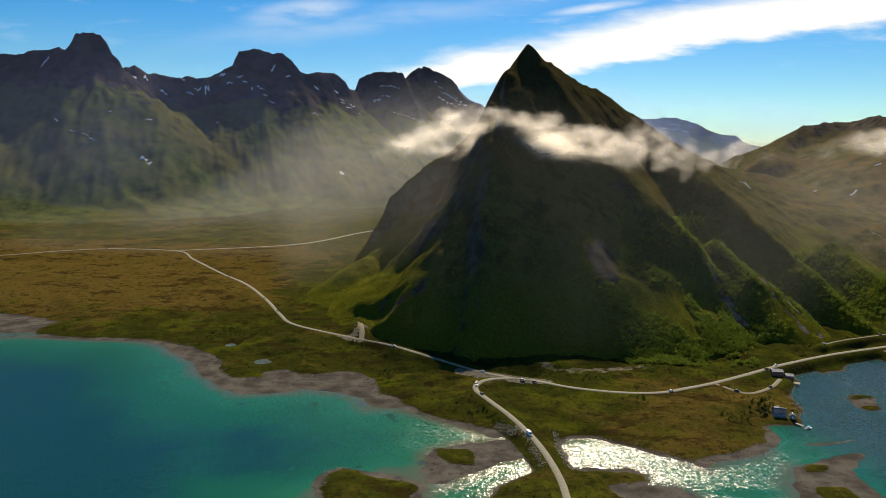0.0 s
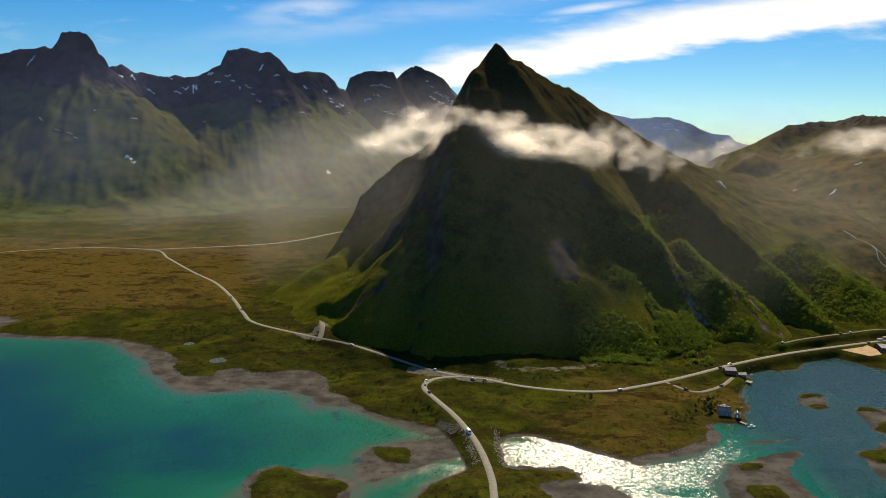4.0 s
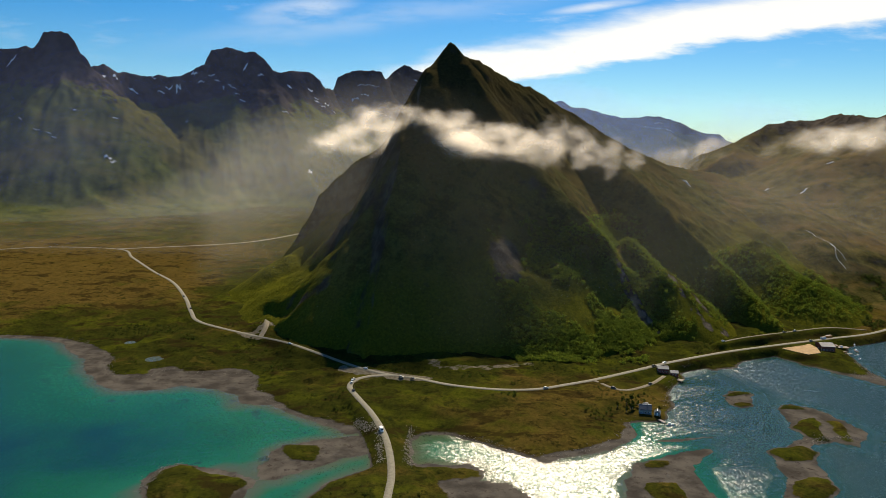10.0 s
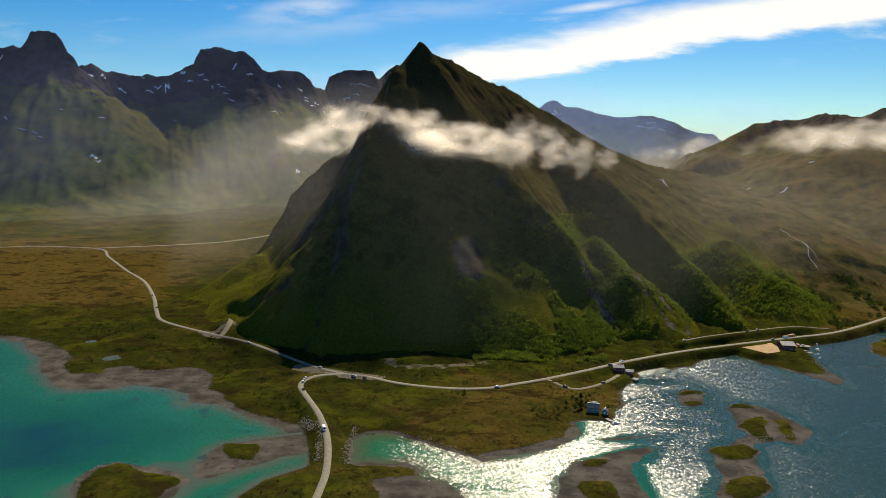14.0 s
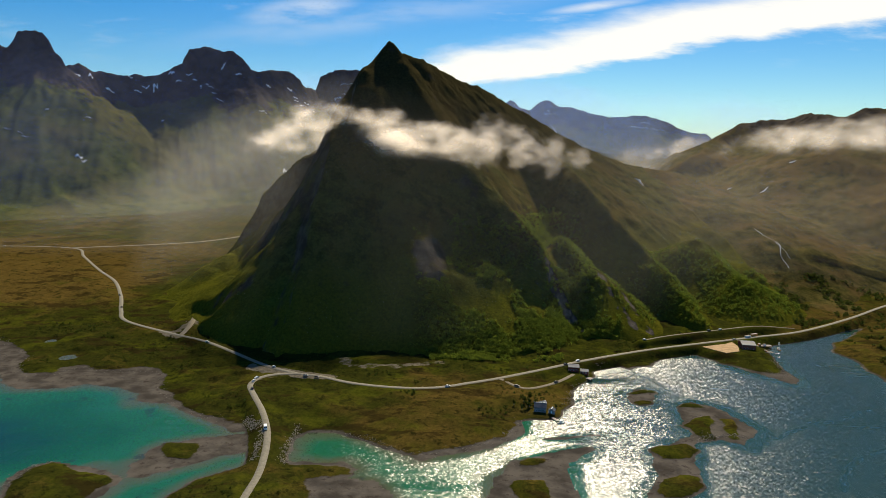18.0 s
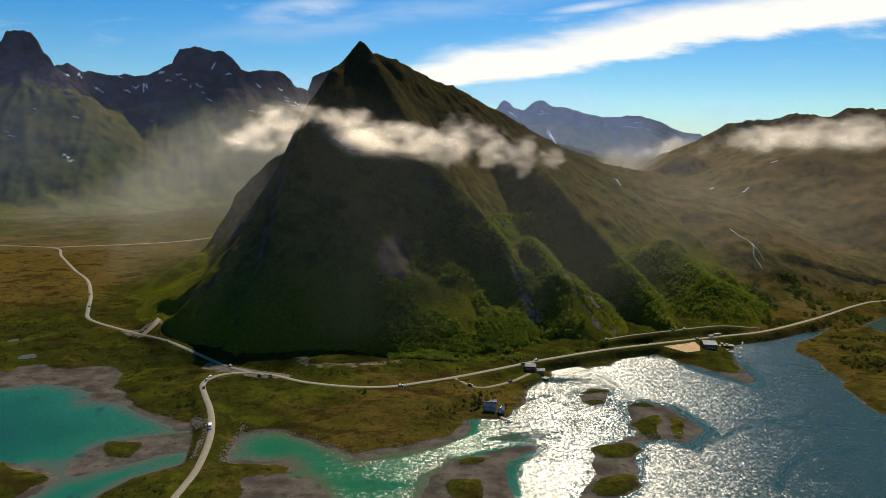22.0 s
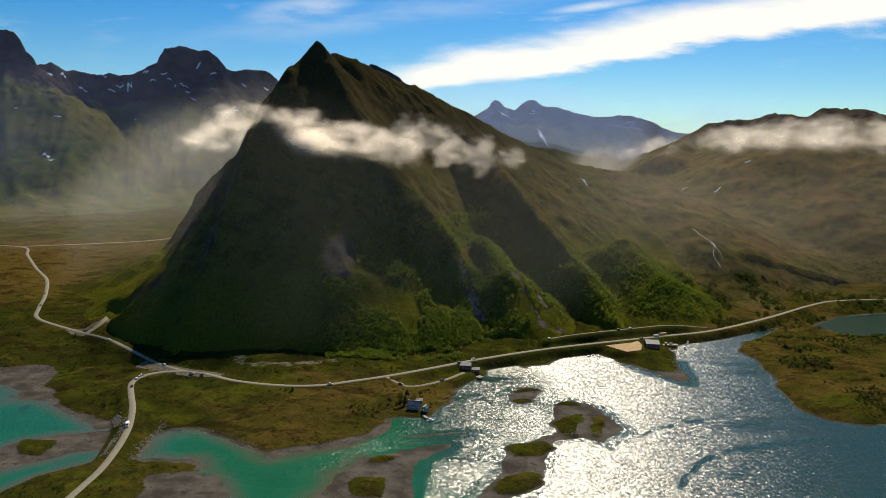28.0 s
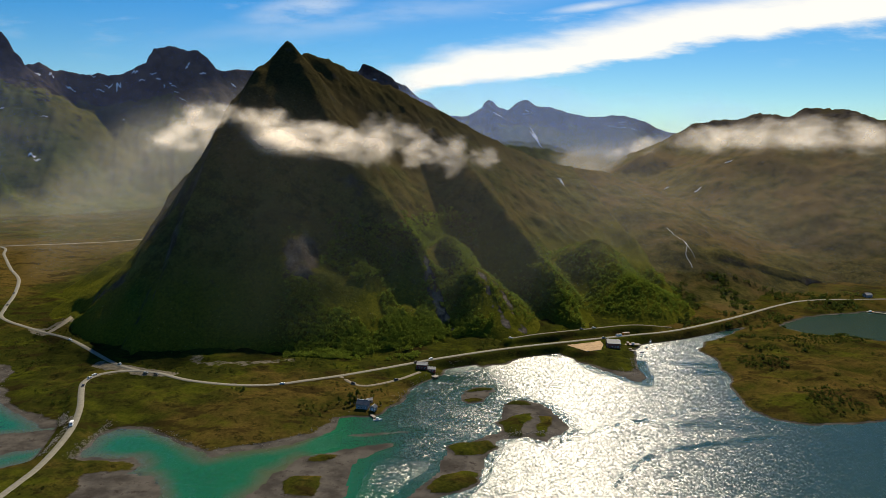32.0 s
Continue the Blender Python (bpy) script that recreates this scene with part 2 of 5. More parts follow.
FLATS = [
    [(-488, 747), (-456, 750), (-393, 742), (-336, 739), (-299, 728), (-273, 692), (-241, 660), (-224, 626), (-198, 596), (-175, 579), (-146, 579), (-119, 592), (-88, 588), (-66, 572),
     (-59, 551), (-36, 549), (-16, 533), (4, 522), (24, 511), (40, 494), (70, 494), (40, 560), (-100, 660), (-300, 790)],
    [(62, 492), (41, 490), (25, 484), (4, 473), (-6, 458), (-3, 445), (-9, 436), (-10, 420), (4, 418), (19, 429), (29, 440), (48, 454), (66, 462)],
    [(-70, 383), (-79, 414), (-76, 433), (-68, 443), (-50, 437), (-19, 427), (-8, 416), (-10, 399), (-16, 385), (-40, 368)],
    [(87, 450), (128, 446), (140, 433), (129, 425), (152, 421), (162, 407), (170, 385), (165, 350), (100, 350)],
    [(222, 385), (229, 424), (240, 437), (248, 451), (270, 462), (304, 480), (315, 475), (306, 463), (288, 450), (286, 426), (286, 395), (285, 350), (225, 350)],
    [(273, 489), (296, 498), (324, 504), (340, 502), (338, 496), (307, 490), (285, 485)],
    [(354, 589), (365, 605), (387, 609), (397, 602), (388, 574), (374, 558), (360, 557), (353, 568)],
    [(384, 530), (391, 562), (416, 578), (438, 562), (443, 530), (449, 510), (433, 487), (424, 475), (403, 490), (390, 482), (378, 452), (375, 434), (371, 422), (360, 402),
     (330, 370), (312, 385), (326, 414), (338, 432), (340, 455), (342, 474), (358, 488), (378, 500)],
    [(150, 480), (185, 450), (230, 470), (262, 500), (262, 530), (200, 500)],
    [(484, 684), (497, 660), (511, 643), (525, 622), (537, 617), (547, 640), (552, 690), (540, 695), (500, 695)],
    [(-1100, 900), (-620, 870), (-540, 856), (-455, 815), (-455, 768), (-520, 757), (-640, 766), (-1100, 830)],
]
ROAD_WEST = [(-1300, 1050, 18), (-900, 1130, 19), (-772, 1205, 20), (-709, 1264, 20), (-628, 1308, 20), (-500, 1298, 19), (-440, 1215, 17), (-351, 1090, 15), (-288, 1007, 14), (-232, 905, 13),
             (-197, 829, 12.5), (-168, 779, 12), (-97, 729, 11.5), (-46, 698, 11), (30, 628, 10), (66, 604, 10)]
ROAD_EAST = [(66, 604, 10), (87, 599, 9.5), (119, 583, 9), (160, 576, 8), (193, 578, 8), (219, 590, 8), (251, 607, 8), (290, 632, 8), (341, 666, 8), (411, 705, 8), (481, 736, 8), (555, 767, 8),
             (624, 797, 8), (719, 863, 9), (818, 945, 9), (876, 980, 9), (960, 995, 9), (1150, 1010, 10), (1400, 1000, 10)]
ROAD_NORTH = [(72, 180, 4), (77, 330, 4), (79, 395, 4), (79, 422, 4), (75, 455, 5), (68, 486, 6), (56, 519, 7.5), (41, 550, 9), (32, 572, 9.5), (34, 588, 10), (46, 600, 10), (66, 604, 10)]
ROAD_VALLEY = [(-506, 1300, 19.5), (-339, 1367, 22), (-261, 1434, 24), (-184, 1579, 28), (-60, 1760, 34)]
ROAD_UPPER = [(418, 731, 12), (449, 747, 13), (512, 775, 13), (572, 802, 12), (620, 806, 9)]
DRIVE = [(250, 604, 8), (264, 590, 6), (276, 588, 5), (301, 605, 5), (322, 630, 5)]
TRACK = [(-84, 722, 11.2), (-88, 760, 12), (-95, 800, 13.5), (-92, 815, 14), (-80, 790, 13.5), (-52, 772, 14)]
LEVELS = [(502, 727, 25, 7.0), (533, 734, 13, 4.2), (280, 543, 9, 2.6), (327, 640, 7, 3.6)]
PONDS = [(-176, 668, 9, 1.5), (-226, 726, 6, 1.3)]
ROADS = [spline(r, 8) for r in (ROAD_WEST, ROAD_EAST, ROAD_NORTH, ROAD_VALLEY, ROAD_UPPER, DRIVE, TRACK)]


def land(X, Y):
    """Height of the ground, the sea bed and the flats, without the mountains."""
    wx = X + 4.0 * fbm(X, Y, 28, 4, 3)
    wy = Y + 4.0 * fbm(X, Y, 28, 4, 9)
    main = inside(wx, wy, MAINLAND)
    pen = inside(wx, wy, PENINSULA)
    isles = np.maximum.reduce([inside(wx, wy, p) for p in ISLETS])
    flats = np.maximum.reduce([inside(wx, wy, p) for p in FLATS]) - 5.5 * smooth(X, 270, 330)
    green = np.maximum(np.maximum(main, pen), isles)
    shore = np.maximum(green, flats)
    deep = smooth(-shore, 0, 160)
    bed = -0.035 * np.maximum(-shore, 0) - 7 * deep - 0.12 + 0.25 * fbm(X, Y, 30, 4, 21) * smooth(-shore, 2, 20)
    bed = np.minimum(bed, -0.08)
    mud = 0.10 + 0.22 * smooth(flats, 0, 14) + 0.10 * fbm(X, Y, 14, 4, 5)
    rise = np.where(main > pen, 9.5 * (1 - np.exp(-np.maximum(main, 0) / 45)) + 0.016 * np.maximum(Y - 700, 0) * smooth(main, 20, 200), 9.0 * (1 - np.exp(-np.maximum(pen, 0) / 40)))
    rise = np.where(isles > np.maximum(main, pen), 2.2 * (1 - np.exp(-np.maximum(isles, 0) / 5)), rise)
    moor = 0.55 + rise + smooth(green, 6, 40) * (1.9 * fbm(X, Y, 45, 5, 11) + 1.25 * fbm(X, Y, 11, 3, 15) + 3.2 * smooth(pen, 8, 40) * fbm(X, Y, 34, 3, 19)) + smooth(green, 0, 5) * 0.5 * fbm(X, Y, 6, 3, 16)
    h = np.where(green > 0, np.maximum(moor, 0.5), np.where(flats > 0, mud, bed))
    h = np.where((green < 0) & (green > -3) & (flats < 0), np.maximum(h, 0.5 + 0.3 * green), h)
    for px, py, r, level in PONDS:
        k = 1 - smooth(np.hypot(X - px, (Y - py) * 0.9), r, r + 9)
        h = h * (1 - k) + (level - 0.35 + 0.5 * smooth(np.hypot(X - px, (Y - py) * 0.9), r * 0.7, r * 1.1)) * k
    for px, py, r, level in LEVELS:
        k = 1 - smooth(np.hypot(X - px, Y - py), r, r + 10)
        h = h * (1 - k) + level * k
    for line in ROADS[::-1]:
        near = np.hypot(X - line[:, 0].mean(), Y - line[:, 1].mean()) < np.ptp(line[:, 0]) + np.ptp(line[:, 1]) + 60
        d, z = along(X[near], Y[near], line)
        k = 1 - smooth(d, 4.5, 15)
        h[near] = h[near] * (1 - k) + (z - 0.25) * k
    return h


def peak_height(X, Y):
    """The pyramid above the crossroads: a summit, four ridges and the ribs between them."""
    front = [(116, 999, 354), (85, 968, 325), (64, 935, 276), (60, 868, 226), (56, 800, 154), (46, 735, 82), (34, 680, 22)]
    west = [(116, 999, 354), (91, 1008, 325), (70, 1018, 274), (22, 1032, 219), (-25, 1047, 190), (-72, 1061, 146), (-95, 1045, 100), (-115, 1030, 60), (-145, 1010, 14)]
    east = [(116, 999, 354), (124, 1026, 347), (132, 1054, 347), (138, 1072, 356), (153, 1087, 351), (176, 1106, 342), (214, 1138, 328), (253, 1170, 316), (291, 1202, 302), (368, 1267, 269), (444, 1331, 235), (521, 1395, 205), (583, 1430, 193), (665, 1440, 187)]
    outcrop = [(122, 870, 190), (146, 825, 142), (163, 790, 113), (176, 764, 90), (190, 738, 64), (203, 712, 36), (212, 690, 12)]
    knob = [(112, 998, 353), (122, 1002, 353)]
    rib = [(205, 1000, 258), (240, 930, 192), (268, 872, 148), (306, 846, 112), (326, 815, 56), (342, 790, 14)]
    wood = [(225, 850, 122), (238, 800, 84), (248, 750, 50), (256, 700, 20), (260, 682, 10)]
    rib2 = [(330, 1110, 250), (385, 1030, 185), (435, 950, 122), (480, 885, 66), (500, 840, 36), (505, 790, 13)]
    fan = [(350, 870, 105), (375, 840, 76), (402, 802, 38), (420, 768, 13)]
    fan2 = [(560, 990, 92), (590, 920, 52), (610, 860, 18)]
    foot = [(-700, 640), (120, 662), (228, 652), (340, 728), (438, 749), (510, 779), (552, 809), (595, 836), (629, 853), (653, 868), (684, 960), (712, 1100), (770, 1500), (700, 1800), (-700, 1800)]
    flank = [(38, 850, 185), (20, 825, 138), (-4, 812, 96), (-28, 808, 54), (-46, 806, 16)]
    flank2 = [(38, 850, 185), (20, 805, 122), (6, 775, 76), (-10, 752, 36), (-24, 738, 12)]
    apron = [(0, 905, 112), (-35, 872, 70), (-70, 842, 30), (-96, 832, 14)]
    wx, wy = X + 7 * fbm(X, Y, 70, 4, 41), Y + 7 * fbm(X, Y, 70, 4, 43)
    # the eastern flank eases towards the pass and breaks off in a steep face above the shore road
    flank_east = np.minimum(ridge(wx, wy, east, 1.3, 2, 30, end=0.24, west=2.4, cap=3.0, blunt=5), 8 + 1.2 * inside(wx, wy, foot))
    h = soft_max([
        ridge(wx, wy, front, 1.15, 3, 22, west=2.0, blunt=16), ridge(wx, wy, west, 2.3, 6, 20, blunt=5), flank_east, ridge(wx, wy, flank, 1.1, 0, 10, west=1.2, blunt=12), ridge(wx, wy, flank2, 1.2, 0, 10, blunt=12), ridge(wx, wy, apron, 0.62, blunt=20), ridge(wx, wy, [(-40, 1005, 112), (-95, 965, 64), (-130, 950, 12)], 0.7, blunt=20),
        ridge(X, Y, knob, 2.2, 3, 10, blunt=5), ridge(wx, wy, outcrop, 1.0, 2, 10, west=1.3, blunt=16), ridge(wx, wy, rib, 1.1, 3, 12, blunt=6), ridge(wx, wy, rib2, 1.05, 3, 12, blunt=8),
        ridge(wx, wy, wood, 0.7, 1, 20, blunt=15), ridge(wx, wy, fan, 0.8, 1, 10, blunt=8), ridge(wx, wy, fan2, 0.55, 1, 10, blunt=12)], 6.0)
    high = smooth(h, 15, 80)
    run = 0.86 * X + 0.5 * Y  # gullies fall to the south and east
    gully = ridged(run, 0.25 * (0.86 * Y - 0.5 * X), 60, 3, 51)
    h = h + 3 * high - high * (6.5 * (1 - gully) ** 1.2 * smooth(np.hypot(X - 116, Y - 995), 30, 150)) + 4.5 * smooth(h, 170, 290) * (ridged(X, Y, 17, 3, 58) - 0.62) + high * (1.7 * fbm(X, Y, 26, 5, 55, 0.6) + 1.3 * (ridged(X, Y, 15, 3, 57) - 0.6))
    pit = along(X, Y, [(-86, 725, 0), (-92, 770, 0), (-98, 800, 0), (-60, 772, 0)])[0]
    return h - 8 * (1 - smooth(pit + 3 * fbm(X, Y, 12, 3, 47), 5, 20))


def grid_mesh(name, xs, ys, height, material, low=None, fields=None):
    """A sheet over the grid; where low is given, only the faces that rise above it."""
    X, Y = np.meshgrid(xs, ys)
    Z = height(X, Y)
    cols, rows = len(xs), len(ys)
    verts = np.stack([X, Y, Z], -1).reshape(-1, 3)
    i = np.arange(cols * rows).reshape(rows, cols)
    faces = np.stack([i[:-1, :-1], i[:-1, 1:], i[1:, 1:], i[1:, :-1]], -1).reshape(-1, 4)
    if low is not None:
        up = (Z - low(X, Y) > -3.0).reshape(-1)
        faces = faces[up[faces].any(1)]
        used = np.unique(faces)
        back = np.zeros(len(verts), int)
        back[used] = np.arange(len(used))
        verts, faces = verts[used], back[faces]
    me = bpy.data.meshes.new(name)
    me.vertices.add(len(verts)), me.loops.add(faces.size), me.polygons.add(len(faces))
    me.vertices.foreach_set("co", verts.ravel().astype(np.float32))
    me.loops.foreach_set("vertex_index", faces.ravel().astype(np.int32))
    me.polygons.foreach_set("loop_start", np.arange(0, faces.size, 4, dtype=np.int32))
    me.polygons.foreach_set("use_smooth", np.ones(len(faces), bool))
    me.update(calc_edges=True)
    for key, field in (fields or {}).items():
        me.attributes.new(key, "FLOAT", "POINT").data.foreach_set("value", field(verts[:, 0], verts[:, 1], verts[:, 2]).astype(np.float32))
    me.materials.append(material)
    return new(name, me)


def grades(stops):
    """Grid lines with a spacing that changes: (from, to, spacing)."""
    return np.unique(np.concatenate([np.arange(a, b, s) for a, b, s in stops] + [[stops[-1][1]]]))


# ---- materials ----
def material(name):
    m = bpy.data.materials.new(name)
    m.use_nodes = True
    return m, Nodes(m.node_tree)


def finish(n, colour, rough=0.9, bump=None, strength=0.5, distance=1.0, spec=0.3, metal=0.0):
    given = {"Base Color": colour, "Roughness": rough, "Specular IOR Level": spec, "Metallic": metal}
    node = n.tree.nodes.new("ShaderNodeBsdfPrincipled")
    for key, value in given.items():
        if hasattr(value, "links"):
            n.tree.links.new(value, node.inputs[key])
        else:
            node.inputs[key].default_value = (*value, 1.0) if isinstance(value, tuple) and len(value) == 3 else value
    if bump is not None:
        b = n("ShaderNodeBump", Height=bump, Strength=strength, Distance=distance)
        n.tree.links.new(b, node.inputs["Normal"])
    n("ShaderNodeOutputMaterial", Surface=node.outputs[0])


def ground_material():
    m, n = material("moorland")
    at = n("ShaderNodeNewGeometry")
    z = n("ShaderNodeSeparateXYZ", out=2, Vector=at)
    big, mid, small = n.noise(at, 0.013, 5.0), n.noise(at, 0.045, 6.0, 0.62), n.noise(at, 0.35, 7.0, 0.76)
    green = n.mix(n.step(small, 0.3, 0.7), (0.015, 0.019, 0.004), (0.036, 0.037, 0.006))
    rust = n.mix(n.step(small, 0.3, 0.7), (0.048, 0.033, 0.009), (0.096, 0.064, 0.016))
    rusty = n("ShaderNodeAttribute", out=2, attribute_name_="rust")
    share = n.math("ADD", n.math("MULTIPLY_ADD", big, 0.9, n.math("MULTIPLY", mid, 0.7)), n.math("SUBTRACT", rusty, 0.5))
    lush = n.mix(n.step(small, 0.3, 0.7), (0.028, 0.034, 0.004), (0.056, 0.060, 0.007))
    green = n.mix(n.step(n.noise(at, 0.022, 5.0, 0.6), 0.48, 0.64), green, lush)
    grass = n.mix(n.step(share, 0.60, 0.98), green, rust)
    straw = n.step(n.noise(at, 0.03, 6.0, 0.7, 0.6), 0.58, 0.68)
    grass = n.mix(n.math("MULTIPLY", straw, 0.4), grass, (0.092, 0.066, 0.014))
    clump = n.step(n.noise(at, 0.09, 6.0, 0.7), 0.53, 0.64)
    grass = n.mix(n.math("MULTIPLY", clump, 0.75), grass, (0.013, 0.017, 0.004))
    heath = n.step(n.noise(n.stretch(at, (0.7, 1.4, 1.0)), 0.028, 7.0, 0.68), 0.53, 0.60)
    grass = n.mix(n.math("MULTIPLY", heath, 0.72), grass, (0.020, 0.014, 0.005))
    mud = n.mix(n.step(n.noise(at, 0.05, 6.0, 0.6), 0.35, 0.65), (0.040, 0.036, 0.031), (0.088, 0.079, 0.067))
    mud = n.mix(n.step(n.noise(at, 0.16, 6.0, 0.7), 0.54, 0.66), mud, (0.035, 0.029, 0.025))
    bare = n("ShaderNodeAttribute", out=2, attribute_name_="bare")
    soil = n.mix(n.step(small, 0.35, 0.65), (0.080, 0.070, 0.050), (0.155, 0.138, 0.100))
    grass = n.mix(n.step(n.math("ADD", bare, n.math("MULTIPLY", n.math("SUBTRACT", n.noise(at, 0.18, 5.0, 0.7), 0.5), 0.9)), 0.42, 0.58), grass, soil)
    line = n.math("ADD", z, n.math("MULTIPLY", n.math("SUBTRACT", n.noise(at, 0.25, 4.0), 0.5), 0.9))
    colour = n.mix(n.step(line, 0.42, 0.85), mud, grass)
    wet = n.math("MULTIPLY_ADD", n.step(line, 0.1, 0.5), 0.3, 0.62)
    finish(n, colour, wet, n.math("MULTIPLY", n.math("MULTIPLY_ADD", small, 0.5, n.math("MULTIPLY", clump, 0.7)), n.math("MULTIPLY_ADD", n.step(line, 0.4, 0.9), 0.8, 0.2)), 0.7, 1.0, 0.0)
    return m


def slope_material(name, grass_a, grass_b, rock_a, rock_b, steep=0.62, scale=1.0, lush=0.0, bump=0.9, heath_from=400.0):
    m, n = material(name)
    geo = n.tree.nodes.new("ShaderNodeNewGeometry")
    at, up = geo.outputs["Position"], n("ShaderNodeSeparateXYZ", out=2, Vector=geo.outputs["Normal"])
    z = n("ShaderNodeSeparateXYZ", out=2, Vector=at)
    big, mid, small = n.noise(at, 0.010 * scale, 5.0), n.noise(at, 0.05 * scale, 6.0, 0.65), n.noise(at, 0.34 * scale, 8.0, 0.78)
    grass = n.mix(n.step(n.math("MULTIPLY_ADD", small, 0.5, n.math("MULTIPLY", mid, 0.5)), 0.38, 0.62), grass_a, grass_b)
    grass = n.mix(n.math("MULTIPLY", n.step(n.math("MULTIPLY_ADD", big, 0.6, n.math("MULTIPLY", mid, 0.4)), 0.46, 0.58), 0.6), grass, tuple(c * k for c, k in zip(grass_b, (1.0, 0.72, 0.95))))
    if lush:
        low = n.math("SUBTRACT", z, n.math("MULTIPLY", n.math("SUBTRACT", big, 0.5), 120.0))
        fresh = n.math("SUBTRACT", 1.0, n.step(low, 45.0, lush))
        grass = n.mix(n.math("MULTIPLY", fresh, 0.9), grass, n.mix(n.step(small, 0.3, 0.7), (0.042, 0.048, 0.005), (0.108, 0.106, 0.010)))
    heath = n.step(n.math("ADD", z, n.math("MULTIPLY", n.math("SUBTRACT", mid, 0.5), 160.0)), heath_from, heath_from + 110.0)
    grass = n.mix(n.math("MULTIPLY", heath, 0.85), grass, n.mix(n.step(small, 0.3, 0.7), (0.020, 0.017, 0.008), (0.056, 0.044, 0.020)))
    rock = n.mix(n.step(mid, 0.35, 0.65), rock_a, rock_b)
    rock = n.mix(n.step(small, 0.55, 0.75), rock, rock_a)
    bare = n("ShaderNodeAttribute", out=2, attribute_name_="scree")
    talus = n.mix(n.step(small, 0.35, 0.7), (0.100, 0.080, 0.060), (0.200, 0.165, 0.125))
    rock = n.mix(n.step(bare, 0.25, 0.5), rock, talus) if lush else rock
    hold = n.math("ADD", up, n.math("MULTIPLY", n.math("SUBTRACT", mid, 0.5), 0.55))
    hold = n.math("SUBTRACT", hold, bare)
    colour = n.mix(n.step(hold, steep - 0.07, steep + 0.07), rock, grass)
    finish(n, colour, 0.95, n.math("MULTIPLY_ADD", small, 0.5, n.math("MULTIPLY", mid, 1.2)), bump, 3.0, 0.0)
    return m


def water_material():
    m, n = material("sea_water")
    at = n("ShaderNodeNewGeometry")
    depth = n("ShaderNodeAttribute", out=2, attribute_name_="depth")
    dirt = n.noise(at, 0.02, 5.0, 0.6)
    d = n.math("MULTIPLY", depth, n.math("MULTIPLY_ADD", dirt, 0.9, 0.55))
    colour = n.mix(n.step(d, 0.0, 0.9), (0.060, 0.072, 0.040), (0.007, 0.092, 0.042))
    colour = n.mix(n.step(d, 0.8, 3.5), colour, (0.004, 0.070, 0.031))
    colour = n.mix(n.step(d, 3.0, 10.5), colour, (0.003, 0.034, 0.034))
    weed = n.step(n.noise(at, 0.035, 5.0, 0.6), 0.60, 0.68)
    colour = n.mix(n.math("MULTIPLY", n.math("MULTIPLY", weed, 0.6), n.math("SUBTRACT", 1.0, n.step(d, 1.0, 4.0))), colour, (0.014, 0.020, 0.018))
    murk = n("ShaderNodeAttribute", out=2, attribute_name_="murk")
    colour = n.mix(n.math("MULTIPLY", murk, 0.85), colour, (0.017, 0.042, 0.035))
    wind = n.noise(n.stretch(at, (0.6, 2.4, 1.0), (0.0, 0.0, 0.45)), 0.010, 5.0, 0.6)
    lane = n("ShaderNodeAttribute", out=2, attribute_name_="lee")
    blown = n.math("MULTIPLY", n.math("MULTIPLY_ADD", n.step(wind, 0.30, 0.44), 0.45, 0.55), n.math("SUBTRACT", 1.0, lane))
    # wavelets: each small facet of the surface leans its own way
    lean = None
    for scale, share, turn in ((1.6, 0.23, 0.3), (0.75, 0.20, 0.5), (3.4, 0.22, 0.1)):
        cell = n("ShaderNodeTexVoronoi", out=1, Vector=n.stretch(at, (1.0, 0.75, 1.0), (0.0, 0.0, turn)), Scale=scale)
        tilt = n("ShaderNodeVectorMath", operation_="MULTIPLY", i0=n("ShaderNodeVectorMath", operation_="SUBTRACT", i0=cell, i1=(0.5, 0.5, 0.5)), i1=(0.75 * share, share, 0.0))
        lean = tilt if lean is None else n("ShaderNodeVectorMath", operation_="ADD", i0=lean, i1=tilt)
    strength = n("ShaderNodeCombineXYZ", X=blown, Y=blown, Z=0.0)
    lean = n("ShaderNodeVectorMath", operation_="ADD", i0=n("ShaderNodeVectorMath", operation_="MULTIPLY", i0=lean, i1=strength), i1=(0.0, 0.0, 1.0))
    facing = n("ShaderNodeVectorMath", operation_="NORMALIZE", i0=lean)
    gloss = n.tree.nodes.new("ShaderNodeBsdfGlossy")
    gloss.distribution = "BECKMANN"
    n.tree.links.new(n.math("MULTIPLY_ADD", blown, 0.20, 0.12), gloss.inputs["Roughness"])
    gloss.inputs["Anisotropy"].default_value = 0.26
    n.tree.links.new(n("ShaderNodeCombineXYZ", X=1.0), gloss.inputs["Tangent"])
    n.tree.links.new(facing, gloss.inputs["Normal"])
    share = n("ShaderNodeFresnel", IOR=1.34, Normal=facing)
    n("ShaderNodeOutputMaterial", Surface=n("ShaderNodeMixShader", i0=share, i1=n("ShaderNodeBsdfDiffuse", Color=colour), i2=gloss.outputs[0]))
    return m


def plain(name, colour, rough=0.8, vary=0.25, scale=0.8, metal=0.0, spec=0.3):
    m, n = material(name)
    at = n("ShaderNodeNewGeometry")
    v = n.noise(at, scale, 5.0, 0.6)
    lo, hi = tuple(c * (1 - vary) for c in colour), tuple(min(1, c * (1 + vary)) for c in colour)
    finish(n, n.mix(n.step(v, 0.3, 0.7), lo, hi), rough, v, 0.2, 0.1, spec, metal)
    return m


